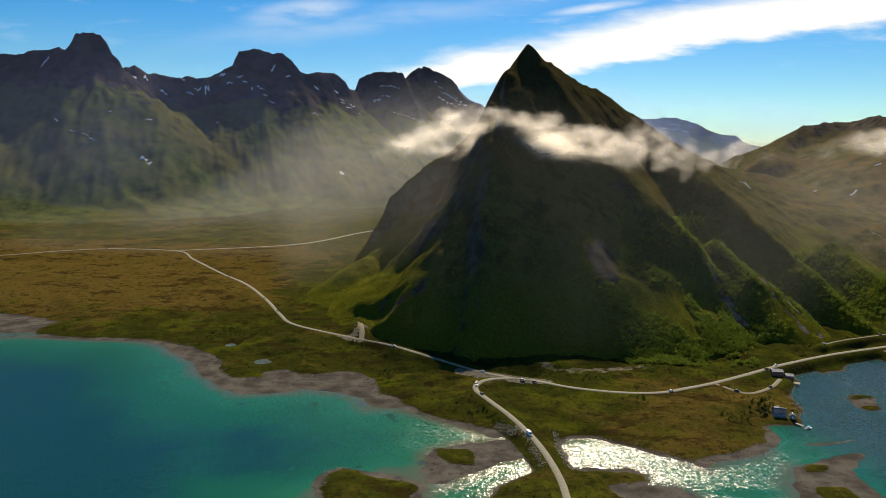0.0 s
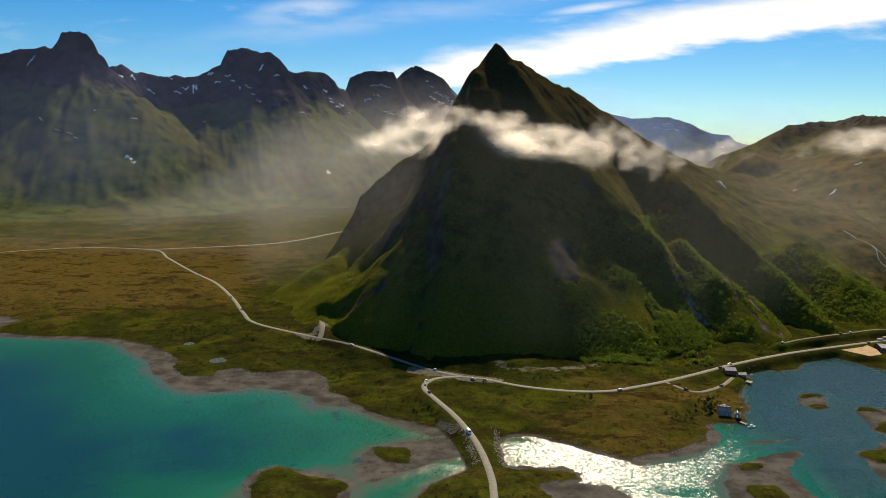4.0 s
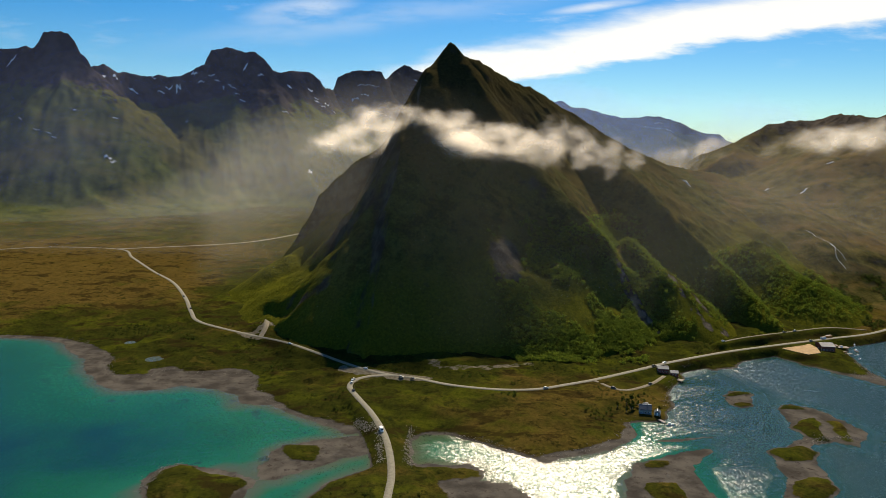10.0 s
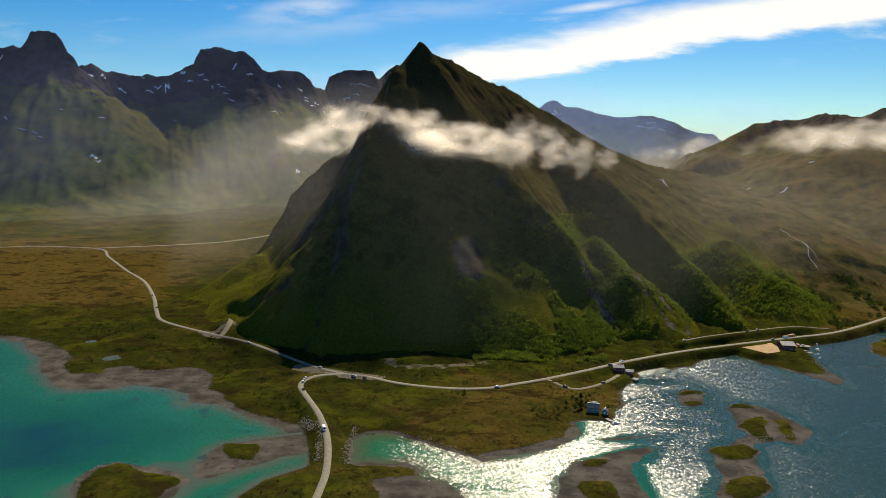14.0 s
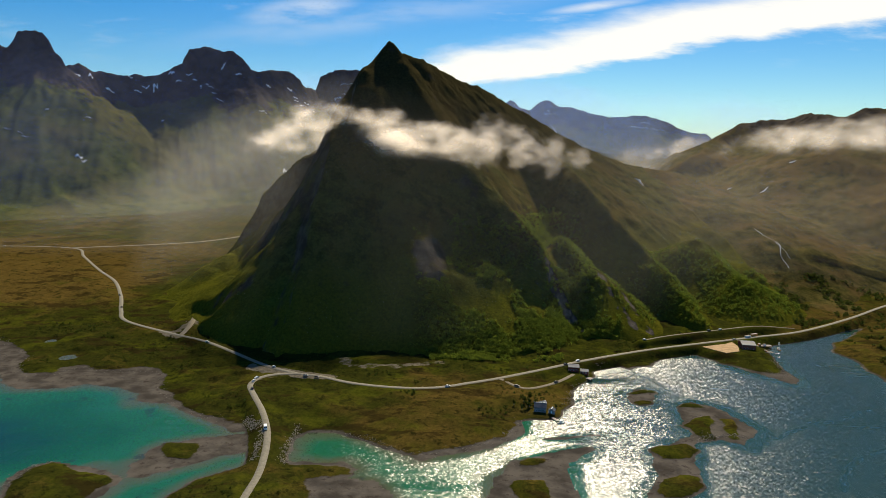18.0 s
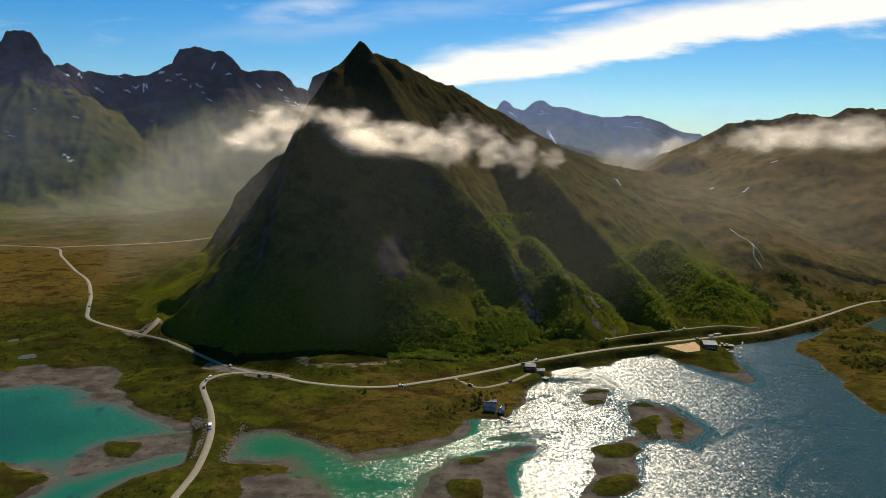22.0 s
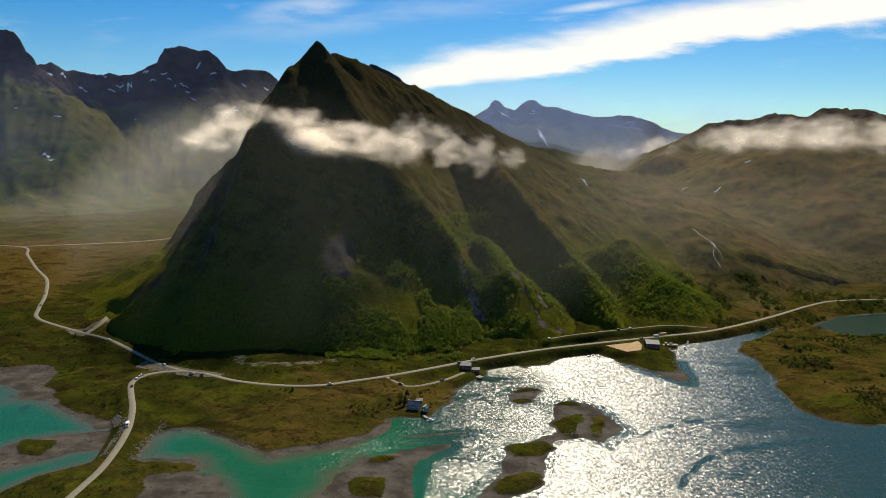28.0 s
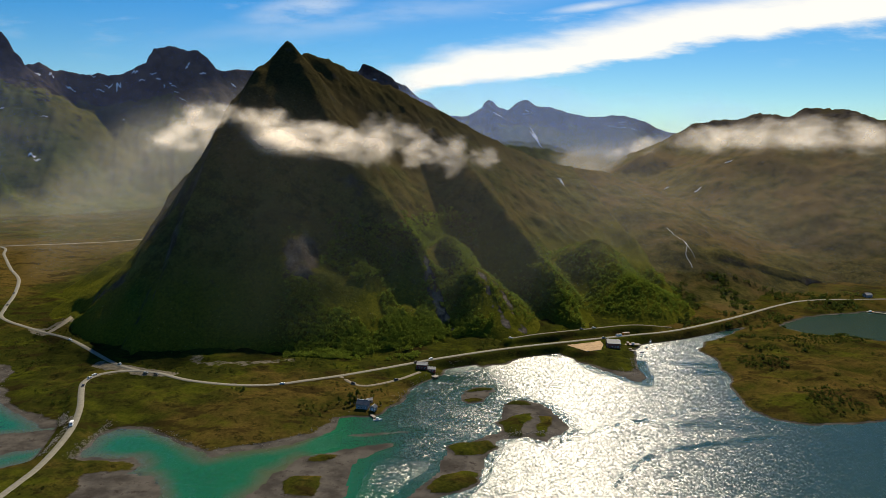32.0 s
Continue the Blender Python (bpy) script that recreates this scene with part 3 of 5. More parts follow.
MOOR = ground_material()
PEAK = slope_material("mountain_turf", (0.018, 0.022, 0.006), (0.098, 0.092, 0.024), (0.036, 0.031, 0.025), (0.095, 0.082, 0.066), 0.50, lush=120.0, bump=1.0, heath_from=150.0)
RANGE = slope_material("range_rock", (0.022, 0.032, 0.008), (0.074, 0.086, 0.020), (0.010, 0.010, 0.012), (0.050, 0.042, 0.038), 0.56, 0.4, bump=0.7)
HILL = slope_material("hill_turf", (0.022, 0.024, 0.007), (0.095, 0.080, 0.024), (0.022, 0.018, 0.015), (0.085, 0.070, 0.054), 0.70, 0.8, heath_from=230.0)
WATER = water_material()
ASPHALT = plain("weathered_asphalt", (0.165, 0.152, 0.112), 0.85, 0.18, 0.5)
GRAVEL = plain("gravel", (0.17, 0.145, 0.10), 0.95, 0.35, 0.9)


# ---- ground and water ----
def rust_share(x, y, z):
    return np.clip(0.30 + 0.42 * smooth(-x, 120, 350) * smooth(y, 740, 950) * (1 - 0.8 * smooth(y, 1280, 1500)) + 0.18 * smooth(x, 80, 130) * (1 - smooth(x, 300, 360)) * (1 - smooth(y, 590, 640)) - 0.25 * smooth(y, 560, 640) * smooth(x, 200, 420) * (1 - smooth(x, 520, 600)) + 0.2 * smooth(x, 560, 640), 0, 1)


def bare_share(x, y, z):
    """Worn ground: the gravel scar at the mountain's foot, the pit, lay-bys, the crossroads and the verges."""
    s = np.zeros(x.shape)
    for line, wide, much in (([(102, 652, 0), (105, 638, 0), (124, 630, 0), (150, 633, 0), (172, 640, 0), (195, 644, 0)], 9, 0.52), ([(-95, 740, 0), (-91, 780, 0), (-95, 825, 0)], 7, 0.8),
                       ([(-80, 775, 0), (-40, 768, 0)], 16, 0.62), ([(20, 622, 0), (60, 606, 0), (95, 600, 0)], 10, 1.0), ([(-106, 733, 0), (-84, 718, 0)], 8, 1.0), ([(-75, 805, 0), (-50, 795, 0)], 14, 0.6)):
        s = np.maximum(s, much * (1 - smooth(along(x, y, line)[0] + 0.3 * wide * fbm(x, y, 9, 3, 49), wide * 0.4, wide)))
    for line in ROADS[:3]:
        s = np.maximum(s, 0.42 * (1 - smooth(along(x, y, line[::3])[0], 3, 6)))
    return s


ground = grid_mesh("ground", grades([(-4400, -1200, 160), (-1200, -520, 14), (-520, 780, 2.6), (780, 1300, 12), (1300, 4400, 160)]),
                   grades([(-3000, 200, 200), (200, 340, 10), (340, 760, 2.2), (760, 900, 4), (900, 1500, 12), (1500, 2200, 40), (2200, 4900, 180)]), land, MOOR, None, {"rust": rust_share, "bare": bare_share})
tagged(ground, "olive and rust moorland with mud flats along the shore", "ground", kind="structure")


def depth_of(x, y, z):
    return np.clip(-land(x, y), 0, 20) * (1 + 3.5 * smooth(x, 225, 330)) + 5.0 * (1 - smooth(np.hypot((x + 106) / 1.2, y - 452) + 12 * fbm(x, y, 50, 4, 37), 12, 60)) + 4.5 * smooth(x, 240, 330)


def lee_of(x, y, z):
    """Calm water: close to the flats, in the inlets and the sheltered western bay."""
    flats = np.maximum.reduce([inside(x, y, p) for p in FLATS])
    cove = inside(x, y, [(262, 440), (258, 540), (300, 560), (330, 640), (390, 672), (412, 600), (385, 500), (350, 440)])
    calm = (1 - smooth(-flats + 3 * fbm(x, y, 35, 3, 33), 1, 7)) * (0.5 + 0.5 * smooth(x, 120, 240))
    west = (1 - smooth(x, 60, 150)) * 0.5 * (1 - 0.4 * smooth(inside(x, y, [(-70, 500), (-55, 545), (0, 520), (60, 478), (64, 440), (0, 412), (-10, 470)]), -25, 10))
    west = np.maximum(west, 0.92 * smooth(x + 0.9 * (y - 800), 680, 740))
    for line, wide in (([(440, 488, 0), (456, 501, 0), (474, 514, 0), (493, 525, 0), (529, 539, 0), (560, 560, 0)], 2.4), ([(455, 415, 0), (469, 438, 0), (492, 463, 0), (517, 476, 0), (545, 486, 0), (600, 500, 0)], 3.0), ([(300, 560, 0), (330, 585, 0), (345, 560, 0)], 4)):
        west = np.maximum(west, 0.5 * (1 - smooth(along(x, y, line)[0] + 1.5 * fbm(x, y, 12, 3, 35), wide * 0.3, wide)))
    return np.clip(np.maximum(np.maximum((0.7 - 0.3 * smooth(x, 280, 330)) * calm, west), 0.25 * smooth(cove, -12, 12)), 0, 1)


water = grid_mesh("water", grades([(-4400, -1200, 200), (-1200, -520, 20), (-520, 780, 4), (780, 1300, 15), (1300, 4400, 200)]),
                  grades([(-3000, 200, 200), (200, 340, 12), (340, 860, 4), (860, 1000, 12)]), lambda X, Y: np.zeros(X.shape), WATER, None, {"depth": depth_of, "lee": lee_of, "murk": lambda x, y, z: smooth(x + 0.3 * (y - 480), 262, 330)})
tagged(water, "turquoise shallows and deep blue fjord water with glitter", "water", kind="structure")


# ---- mountains ----
def scree_share(x, y, z):
    """Bare stone: the outcrop, two gullies of talus and the western foot."""
    spot = lambda cx, cy, r: 1 - smooth(np.hypot(x - cx, (y - cy) * 0.8), r * 0.4, r)
    s = 0.34 * spot(182, 766, 32) + 0.2 * (1 - smooth(along(x, y, [(-20, 762, 0), (-60, 764, 0), (-92, 782, 0)])[0] + 4 * fbm(x, y, 14, 3, 39), 4, 13))
    for line in ([(322, 818, 0), (338, 785, 0), (352, 757, 0)], [(386, 835, 0), (405, 795, 0), (420, 766, 0)], [(405, 840, 0), (425, 800, 0), (440, 772, 0)]):
        d, _ = along(x, y, line)
        s = s + 0.52 * (1 - smooth(d + 5.0 * fbm(x, y, 12, 4, 45), 0.5, 3 + 0.12 * np.maximum(835 - y, 0))) * (0.65 + 0.6 * fbm(x, y, 7, 3, 46))
    return s


mountain = grid_mesh("mountain", np.arange(-300, 800, 3.0), np.arange(600, 1560, 3.2), peak_height, PEAK, land, {"scree": scree_share})
tagged(mountain, "dark green pyramid mountain with rock ribs and gullies", "mountain")


def range_height(X, Y):
    wall = [(-3200, 2500, 560), (-2040, 2371, 571), (-1762, 2371, 539), (-1479, 2367, 516), (-1401, 2368, 514), (-1386, 2368, 523), (-1290, 2384, 542), (-1287, 2420, 544), (-1272, 2435, 572), (-1263, 2443, 574)]
    block = [(-1262, 2443, 600), (-1218, 2445, 603), (-1182, 2442, 594), (-1161, 2440, 571), (-1140, 2437, 530), (-1124, 2447, 516)]
    saddle = [(-1122, 2454, 487), (-1102, 2500, 503), (-1092, 2523, 502), (-1076, 2564, 481), (-1055, 2613, 485), (-1033, 2635, 475), (-994, 2671, 478), (-976, 2687, 486), (-945, 2715, 479), (-899, 2739, 493), (-860, 2758, 520), (-829, 2786, 541)]
    table = [(-824, 2800, 566), (-819, 2838, 604), (-770, 2852, 614), (-740, 2852, 612), (-691, 2851, 602), (-650, 2851, 598), (-618, 2858, 578), (-586, 2866, 531)]
    shoulder = [(-586, 2866, 531), (-556, 2888, 522), (-513, 2973, 542), (-476, 3041, 546), (-457, 3075, 543), (-433, 3075, 519), (-418, 3085, 488), (-424, 3400, 500)]
    dome = [(-436, 3640, 585), (-405, 3668, 609), (-361, 3669, 622), (-311, 3669, 628), (-253, 3670, 626), (-217, 3670, 620), (-201, 3691, 592), (-192, 3738, 589)]
    spire = [(-175, 3890, 605), (-155, 3932, 655), (-135, 3974, 655), (-120, 4004, 698), (-88, 4002, 699), (-65, 4001, 674), (-11, 3997, 659), (28, 3995, 641), (70, 3990, 601), (93, 3987, 554), (141, 3981, 514), (205, 3972, 489), (271, 3972, 431), (420, 3955, 330)]
    spur = [(-1708, 2375, 530), (-1430, 2280, 424), (-1280, 2200, 332), (-1175, 2130, 264), (-1052, 2050, 188), (-870, 1930, 98), (-718, 1780, 24), (-640, 1700, 8)]
    spur2 = [(-948, 2690, 450), (-834, 2560, 314), (-683, 2380, 160), (-544, 2200, 60), (-430, 2000, 8)]
    spur3 = [(-533, 2950, 490), (-394, 2800, 366), (-219, 2600, 234), (-84, 2400, 118), (0, 2250, 40)]
    tops = [wall, block, saddle, table, shoulder, dome, spire]
    crest = wall + block + saddle + table[:-1] + shoulder
    wx, wy = X + 22 * fbm(X, Y, 260, 3, 71), Y + 22 * fbm(X, Y, 260, 3, 73)
    sharp = np.maximum.reduce([ridge(X, Y, t, 0.76, 62, 18, blunt=8) for t in tops])
    apron = ridge(wx, wy, [(x, y, 150) for x, y, z in crest[2::3]], 0.15)
    spurs = [ridge(wx, wy, spur, 0.60, 8, 20, west=1.4, blunt=14), ridge(wx, wy, spur2, 0.55, 5, 30, blunt=20), ridge(wx, wy, spur3, 0.55, 5, 30, blunt=20)]
    h = soft_max([sharp, apron] + spurs, 5.0)
    high = smooth(h, 20, 120)
    away = smooth(np.minimum(along(X, Y, crest)[0], np.minimum(along(X, Y, dome)[0], along(X, Y, spire)[0])), 3, 90)
    cut = 55 * (1 - ridged(X + 0.35 * Y, Y * 0.25, 170, 4, 75)) ** 1.2 + 16 * (1 - ridged(X + 0.3 * Y, Y * 0.3, 60, 3, 78)) * smooth(h, 240, 420)
    return h - high * away * cut + high * (0.3 + 0.7 * away) * (5.0 * fbm(X, Y, 70, 5, 77, 0.55) + 3.0 * (ridged(X, Y, 36, 4, 79) - 0.6)) + smooth(h, 270, 420) * (9.0 * (ridged(X, Y, 30, 3, 76) - 0.62) + 9.0 * (ridged(X + 0.2 * Y, 0.2 * Y, 44, 3, 74) - 0.62)) - 6 * (1 - high)


no_scree = lambda x, y, z: 0.6 * smooth(z + 50 * fbm(x, y, 120, 3, 99), 330, 470)
left_range = grid_mesh("mountain_range", grades([(-3300, -1800, 40), (-1800, -1300, 8), (-1300, 300, 5), (300, 600, 30)]), grades([(1400, 2250, 12), (2250, 2340, 8), (2340, 2900, 4), (2900, 3100, 6), (3100, 3600, 14), (3600, 4050, 7)]), range_height, RANGE, land, {"scree": no_scree})
tagged(left_range, "hazy blue-black mountain range with snow streaks and blunt summits", "mountain range")


def hill_height(X, Y):
    crest = [(817, 1906, 183), (924, 1963, 231), (1037, 2120, 277), (1159, 2228, 329), (1242, 2128, 340), (1247, 2029, 351), (1270, 1875, 335), (1236, 1725, 344), (1304, 1674, 345), (1396, 1670, 315), (1537, 1617, 300), (1798, 1624, 356), (2400, 1600, 380)]
    apron = [(640, 1440, 187), (690, 1330, 150), (718, 1200, 115), (722, 1061, 73), (735, 960, 14)]
    saddle = [(600, 1440, 176), (700, 1700, 172), (820, 1906, 170)]
    wx, wy = X + 18 * fbm(X, Y, 130, 4, 81), Y + 18 * fbm(X, Y, 130, 4, 83)
    off, level = along(wx, wy, apron)
    h = soft_max([ridge(wx, wy, crest, 0.50, 10, 40), level - 0.10 * off - 0.0006 * off * off, ridge(X, Y, saddle, 0.4)], 10.0)
    high = smooth(h, 10, 70)
    return h - high * 18 * (1 - ridged(X, Y, 170, 5, 85)) + high * (3.5 * fbm(X, Y, 34, 4, 87, 0.6) + 4.0 * (ridged(X, Y, 55, 3, 88) - 0.6))


hill = grid_mesh("hill", grades([(480, 1500, 7), (1500, 2700, 30)]), grades([(860, 1500, 6), (1500, 2500, 12)]), hill_height, HILL, land,
                 {"scree": lambda x, y, z: 0.25 * smooth(z, 270, 320)})
tagged(hill, "brown and green hillside valley with a rounded dark summit", "hill")


def far_height(X, Y):
    crest = [(-900, 4700, 560), (-357, 4701, 646), (-209, 4717, 760), (-172, 4720, 791), (18, 4706, 691), (360, 4674, 474), (548, 4671, 458), (640, 4689, 583), (700, 4680, 530), (773, 4679, 510), (866, 4687, 576), (960, 4680, 545), (1111, 4679, 525), (1300, 4671, 472), (1525, 4674, 495), (1904, 4655, 372), (2132, 4637, 300), (2600, 4600, 260)]
    return ridge(X, Y, crest, 0.62, 45, 18) - 40 * (1 - ridged(X, Y * 0.5, 200, 4, 91)) * smooth(4670 - Y, 0, 200) + 7 * fbm(X, Y, 50, 4, 93)


far = grid_mesh("far_mountain_range", np.arange(-900, 2700, 14.0), np.arange(3900, 4860, 16.0), far_height, RANGE, None, {"scree": no_scree})
tagged(far, "distant pale blue mountain range with snow patches", "mountain range")


# ---- roads ----
def road(name, line, width, mat, label, lift=0.12):
    pts = spline(line, 5)
    tang = np.gradient(pts[:, :2], axis=0)
    tang /= np.linalg.norm(tang, axis=1)[:, None]
    side = np.stack([tang[:, 1], -tang[:, 0]], 1)
    offsets = ((-0.5 * width - 0.4, -0.25), (-0.5 * width, lift), (0, lift + 0.06), (0.5 * width, lift), (0.5 * width + 0.4, -0.25))
    verts, faces = [], []
    for p, s in zip(pts, side):
        verts += [(p[0] + s[0] * o, p[1] + s[1] * o, p[2] + dz) for o, dz in offsets]
    for i in range(len(pts) - 1):
        for j in range(4):
            a = 5 * i + j
            faces.append((a, a + 1, a + 6, a + 5))
    me = bpy.data.meshes.new(name)
    me.from_pydata(verts, [], faces)
    me.materials.append(mat)
    for f in me.polygons:
        f.use_smooth = True
    return tagged(new(name, me), label, "road", kind="structure")


road("road", ROAD_WEST, 4.0, ASPHALT, "pale grey asphalt road across the moor")
road("road_east", ROAD_EAST, 4.0, ASPHALT, "pale grey asphalt road along the fjord shore", 0.14)
road("road_causeway", ROAD_NORTH, 4.2, ASPHALT, "pale grey asphalt road over a causeway", 0.17)
road("road_valley", ROAD_VALLEY, 6.0, ASPHALT, "narrow grey road into the valley")
road("road_upper", ROAD_UPPER, 1.7, GRAVEL, "narrow gravel track above the shore road")
road("driveway", DRIVE, 3.2, GRAVEL, "gravel driveway to the boathouses")
road("track", TRACK, 5.0, GRAVEL, "sandy track to a gravel pit")


# ---- helpers for things ----
def mesh_object(name, verts, faces, mat, smoothed=False):
    me = bpy.data.meshes.new(name)
    me.from_pydata([tuple(map(float, v)) for v in verts], [], faces)
    me.materials.append(mat)
    if smoothed:
        for f in me.polygons:
            f.use_smooth = True
    return new(name, me)


def part(name, bm, mat, parent, label=""):
    me = bpy.data.meshes.new(name)
    bm.to_mesh(me)
    bm.free()
    me.materials.append(mat)
    ob = new(name, me)
    ob.parent = parent
    return tagged(ob, label) if label else ob


def box(x0, x1, y0, y1, z0, z1, bevel=0.0, bm=None):
    """A block, with its edges broken where bevel is given; added to bm where that is given."""
    made = bmesh.new()
    corners = [made.verts.new((x, y, z)) for z in (z0, z1) for y in (y0, y1) for x in (x0, x1)]
    for f in ((0, 2, 3, 1), (4, 5, 7, 6), (0, 1, 5, 4), (1, 3, 7, 5), (3, 2, 6, 7), (2, 0, 4, 6)):
        made.faces.new([corners[i] for i in f])
    if bevel:
        bmesh.ops.bevel(made, geom=made.edges[:], offset=bevel, segments=2, affect="EDGES", profile=0.5)
    if bm is None:
        return made
    me = bpy.data.meshes.new("block")
    made.to_mesh(me)
    made.free()
    bm.from_mesh(me)
    bpy.data.meshes.remove(me)
    return bm


def prism(outline, x0, x1):
    """An outline of (y, z) drawn out along x."""
    bm = bmesh.new()
    a = [bm.verts.new((x0, y, z)) for y, z in outline]
    b = [bm.verts.new((x1, y, z)) for y, z in outline]
    bm.faces.new(a[::-1]), bm.faces.new(b)
    for i in range(len(a)):
        j = (i + 1) % len(a)
        bm.faces.new((a[i], a[j], b[j], b[i]))
    bmesh.ops.recalc_face_normals(bm, faces=bm.faces[:])
    return bm


def at_height(x, y, field=land):
    return float(field(np.array([float(x)]), np.array([float(y)]))[0])


# ---- snow left in the gullies ----
SNOW = plain("old_snow", (0.72, 0.76, 0.82), 0.7, 0.08, 0.05)


def snow_patch(parent, field, x, y, length, width, turn, over=1.6, level=False):
    """A streak of snow; a long one is broken into shorter ones."""
    if length > 34:
        n = int(length / 22)
        for i in range(n):
            a = ((i + 0.5) / n - 0.5) * length
            jog = 3 * math.sin(2.1 * i + x)
            snow_patch(parent, field, x + a * math.cos(radians(turn)) + jog * 0.4, y + a * math.sin(radians(turn)) + jog, 15 + 13 * abs(math.sin(1.7 * i + y)), width * (0.5 + 0.6 * abs(math.cos(i + x))), turn + 10 * math.sin(i * 3.0 + y), over, level)
        return
    u, v = np.meshgrid(np.linspace(-1, 1, 17), np.linspace(-1, 1, 9))
    if level:  # turn counts from the contour line at this place
        near = field(np.array([x + 14.0, x - 14.0, x, x]), np.array([y, y, y + 14.0, y - 14.0]))
        turn += math.degrees(math.atan2(near[0] - near[1], near[3] - near[2])) % 180.0
    c, s = math.cos(radians(turn)), math.sin(radians(turn))
    ragged = 1 + 0.45 * fbm(u * 40 + x, v * 6 + y, 14, 3, 5)
    a, b = u * length / 2, v * width / 3 * ragged * np.sqrt(np.clip(1.05 - u * u, 0.02, 1)) + width * 0.5 * fbm(u * 30 + x, 0 * v, 14, 2, 8)
    X, Y = x + a * c - b * s, y + a * s + b * c
    Z = field(X, Y) + over * (1.3 - np.maximum(np.abs(u), np.abs(v)))
    i = np.arange(u.size).reshape(u.shape)
    faces = np.stack([i[:-1, :-1], i[:-1, 1:], i[1:, 1:], i[1:, :-1]], -1).reshape(-1, 4).tolist()
    ob = mesh_object("snow_patch", np.stack([X, Y, Z], -1).reshape(-1, 3), faces, SNOW, True)
    ob.parent = parent
    return tagged(ob, "white streak of old snow")


for spot in ((-1088, 2487, 40, 9, -25), (-1029, 2592, 34, 8, -30), (-1071, 2540, 20, 7, -30), (-912, 2710, 22, 18, 80), (-972, 2667, 60, 6, -5), (-939, 2694, 30, 6, 0), (-846, 2745, 60, 9, -5), (-789, 2773, 50, 9, -20), (-723, 2731, 70, 8, -40),
             (-671, 2696, 60, 7, -45), (-683, 2825, 20, 10, 60), (-622, 2820, 40, 7, 15), (-523, 2896, 20, 8, -20), (-493, 2686, 30, 9, -30)):
    snow_patch(left_range, range_height, *spot[:3], 0.6 * spot[3], 0.5 * spot[4], 1.6, True)
for spot in ((-446, 2999, 50, 8, -35), (-415, 2984, 50, 10, -30), (-377, 3024, 60, 10, -15), (-318, 3585, 90, 16, 10), (-279, 3634, 110, 5, 0), (-196, 3483, 120, 6, 0), (-1326, 2357, 30, 5, 80), (45, 3923, 110, 18, -20), (93, 3938, 80, 14, -20), (20, 3851, 110, 14, -5), (-35, 3965, 60, 7, -35)):
    snow_patch(left_range, range_height, *spot[:3], 0.6 * spot[3], 0.5 * spot[4], 1.6, True)
for spot in ((-1176, 2131, 24, 4, -40), (-1113, 2106, 40, 3, -45), (-1060, 2090, 50, 3, -45), (-904, 2107, 26, 16, -10), (-885, 2100, 18, 12, 20), (-348, 2402, 14, 30, 0), (-950, 2268, 24, 4, 0), (-816, 2535, 14, 4, 0), (-1053, 2219, 12, 5, 0)):
    snow_patch(left_range, range_height, *spot[:3], 0.6 * spot[3], 0.5 * spot[4], 1.6, True)
for spot in ((880, 4600, 60, 18, 20), (905, 4630, 60, 10, 0), (1480, 4600, 110, 14, -10), (1530, 4640, 70, 10, 0), (1590, 4600, 50, 8, 20), (905, 4400, 30, 120, 20), (700, 4580, 50, 8, 0), (680, 4600, 30, 8, 0)):
    snow_patch(far, far_height, *spot)
snow_patch(mountain, lambda x, y: np.maximum(peak_height(x, y), hill_height(x, y)), 562, 1285, 33, 5, -78, 4.0)
for spot in ((905, 1525, 20, 4, 20), (860, 1600, 14, 4, 0), (1000, 1600, 16, 4, 0)):
    snow_patch(hill, hill_height, *spot)
FOAM = plain("falling_water", (0.62, 0.64, 0.64), 0.5, 0.2, 0.3)


def stream(line, wide):
    pts = spline([(x, y, 0) for x, y in line], 4)
    pts[:, 0] += 2.5 * fbm(pts[:, 0], pts[:, 1], 18, 3, 61)
    verts, faces = [], []
    for i, p in enumerate(pts):
        w = wide * (0.5 + 0.5 * float(value_noise(np.array([i * 0.31]), np.array([2.0]), 4)[0]))
        verts += [(p[0] + k * w, p[1], at_height(p[0] + k * w, p[1], hill_height) + 0.9) for k in (-0.5, 0.5)]
    faces = [(2 * i, 2 * i + 1, 2 * i + 3, 2 * i + 2) for i in range(len(pts) - 1)]
    ob = mesh_object("waterfall", verts, faces, FOAM, True)
    ob.parent = hill
    return tagged(ob, "thin white waterfall down the slope")


stream([(722, 1150), (728, 1115), (731, 1084), (722, 1055), (724, 1035)], 1.0)
stream([(728, 1090), (733, 1070), (735, 1056)], 0.6)


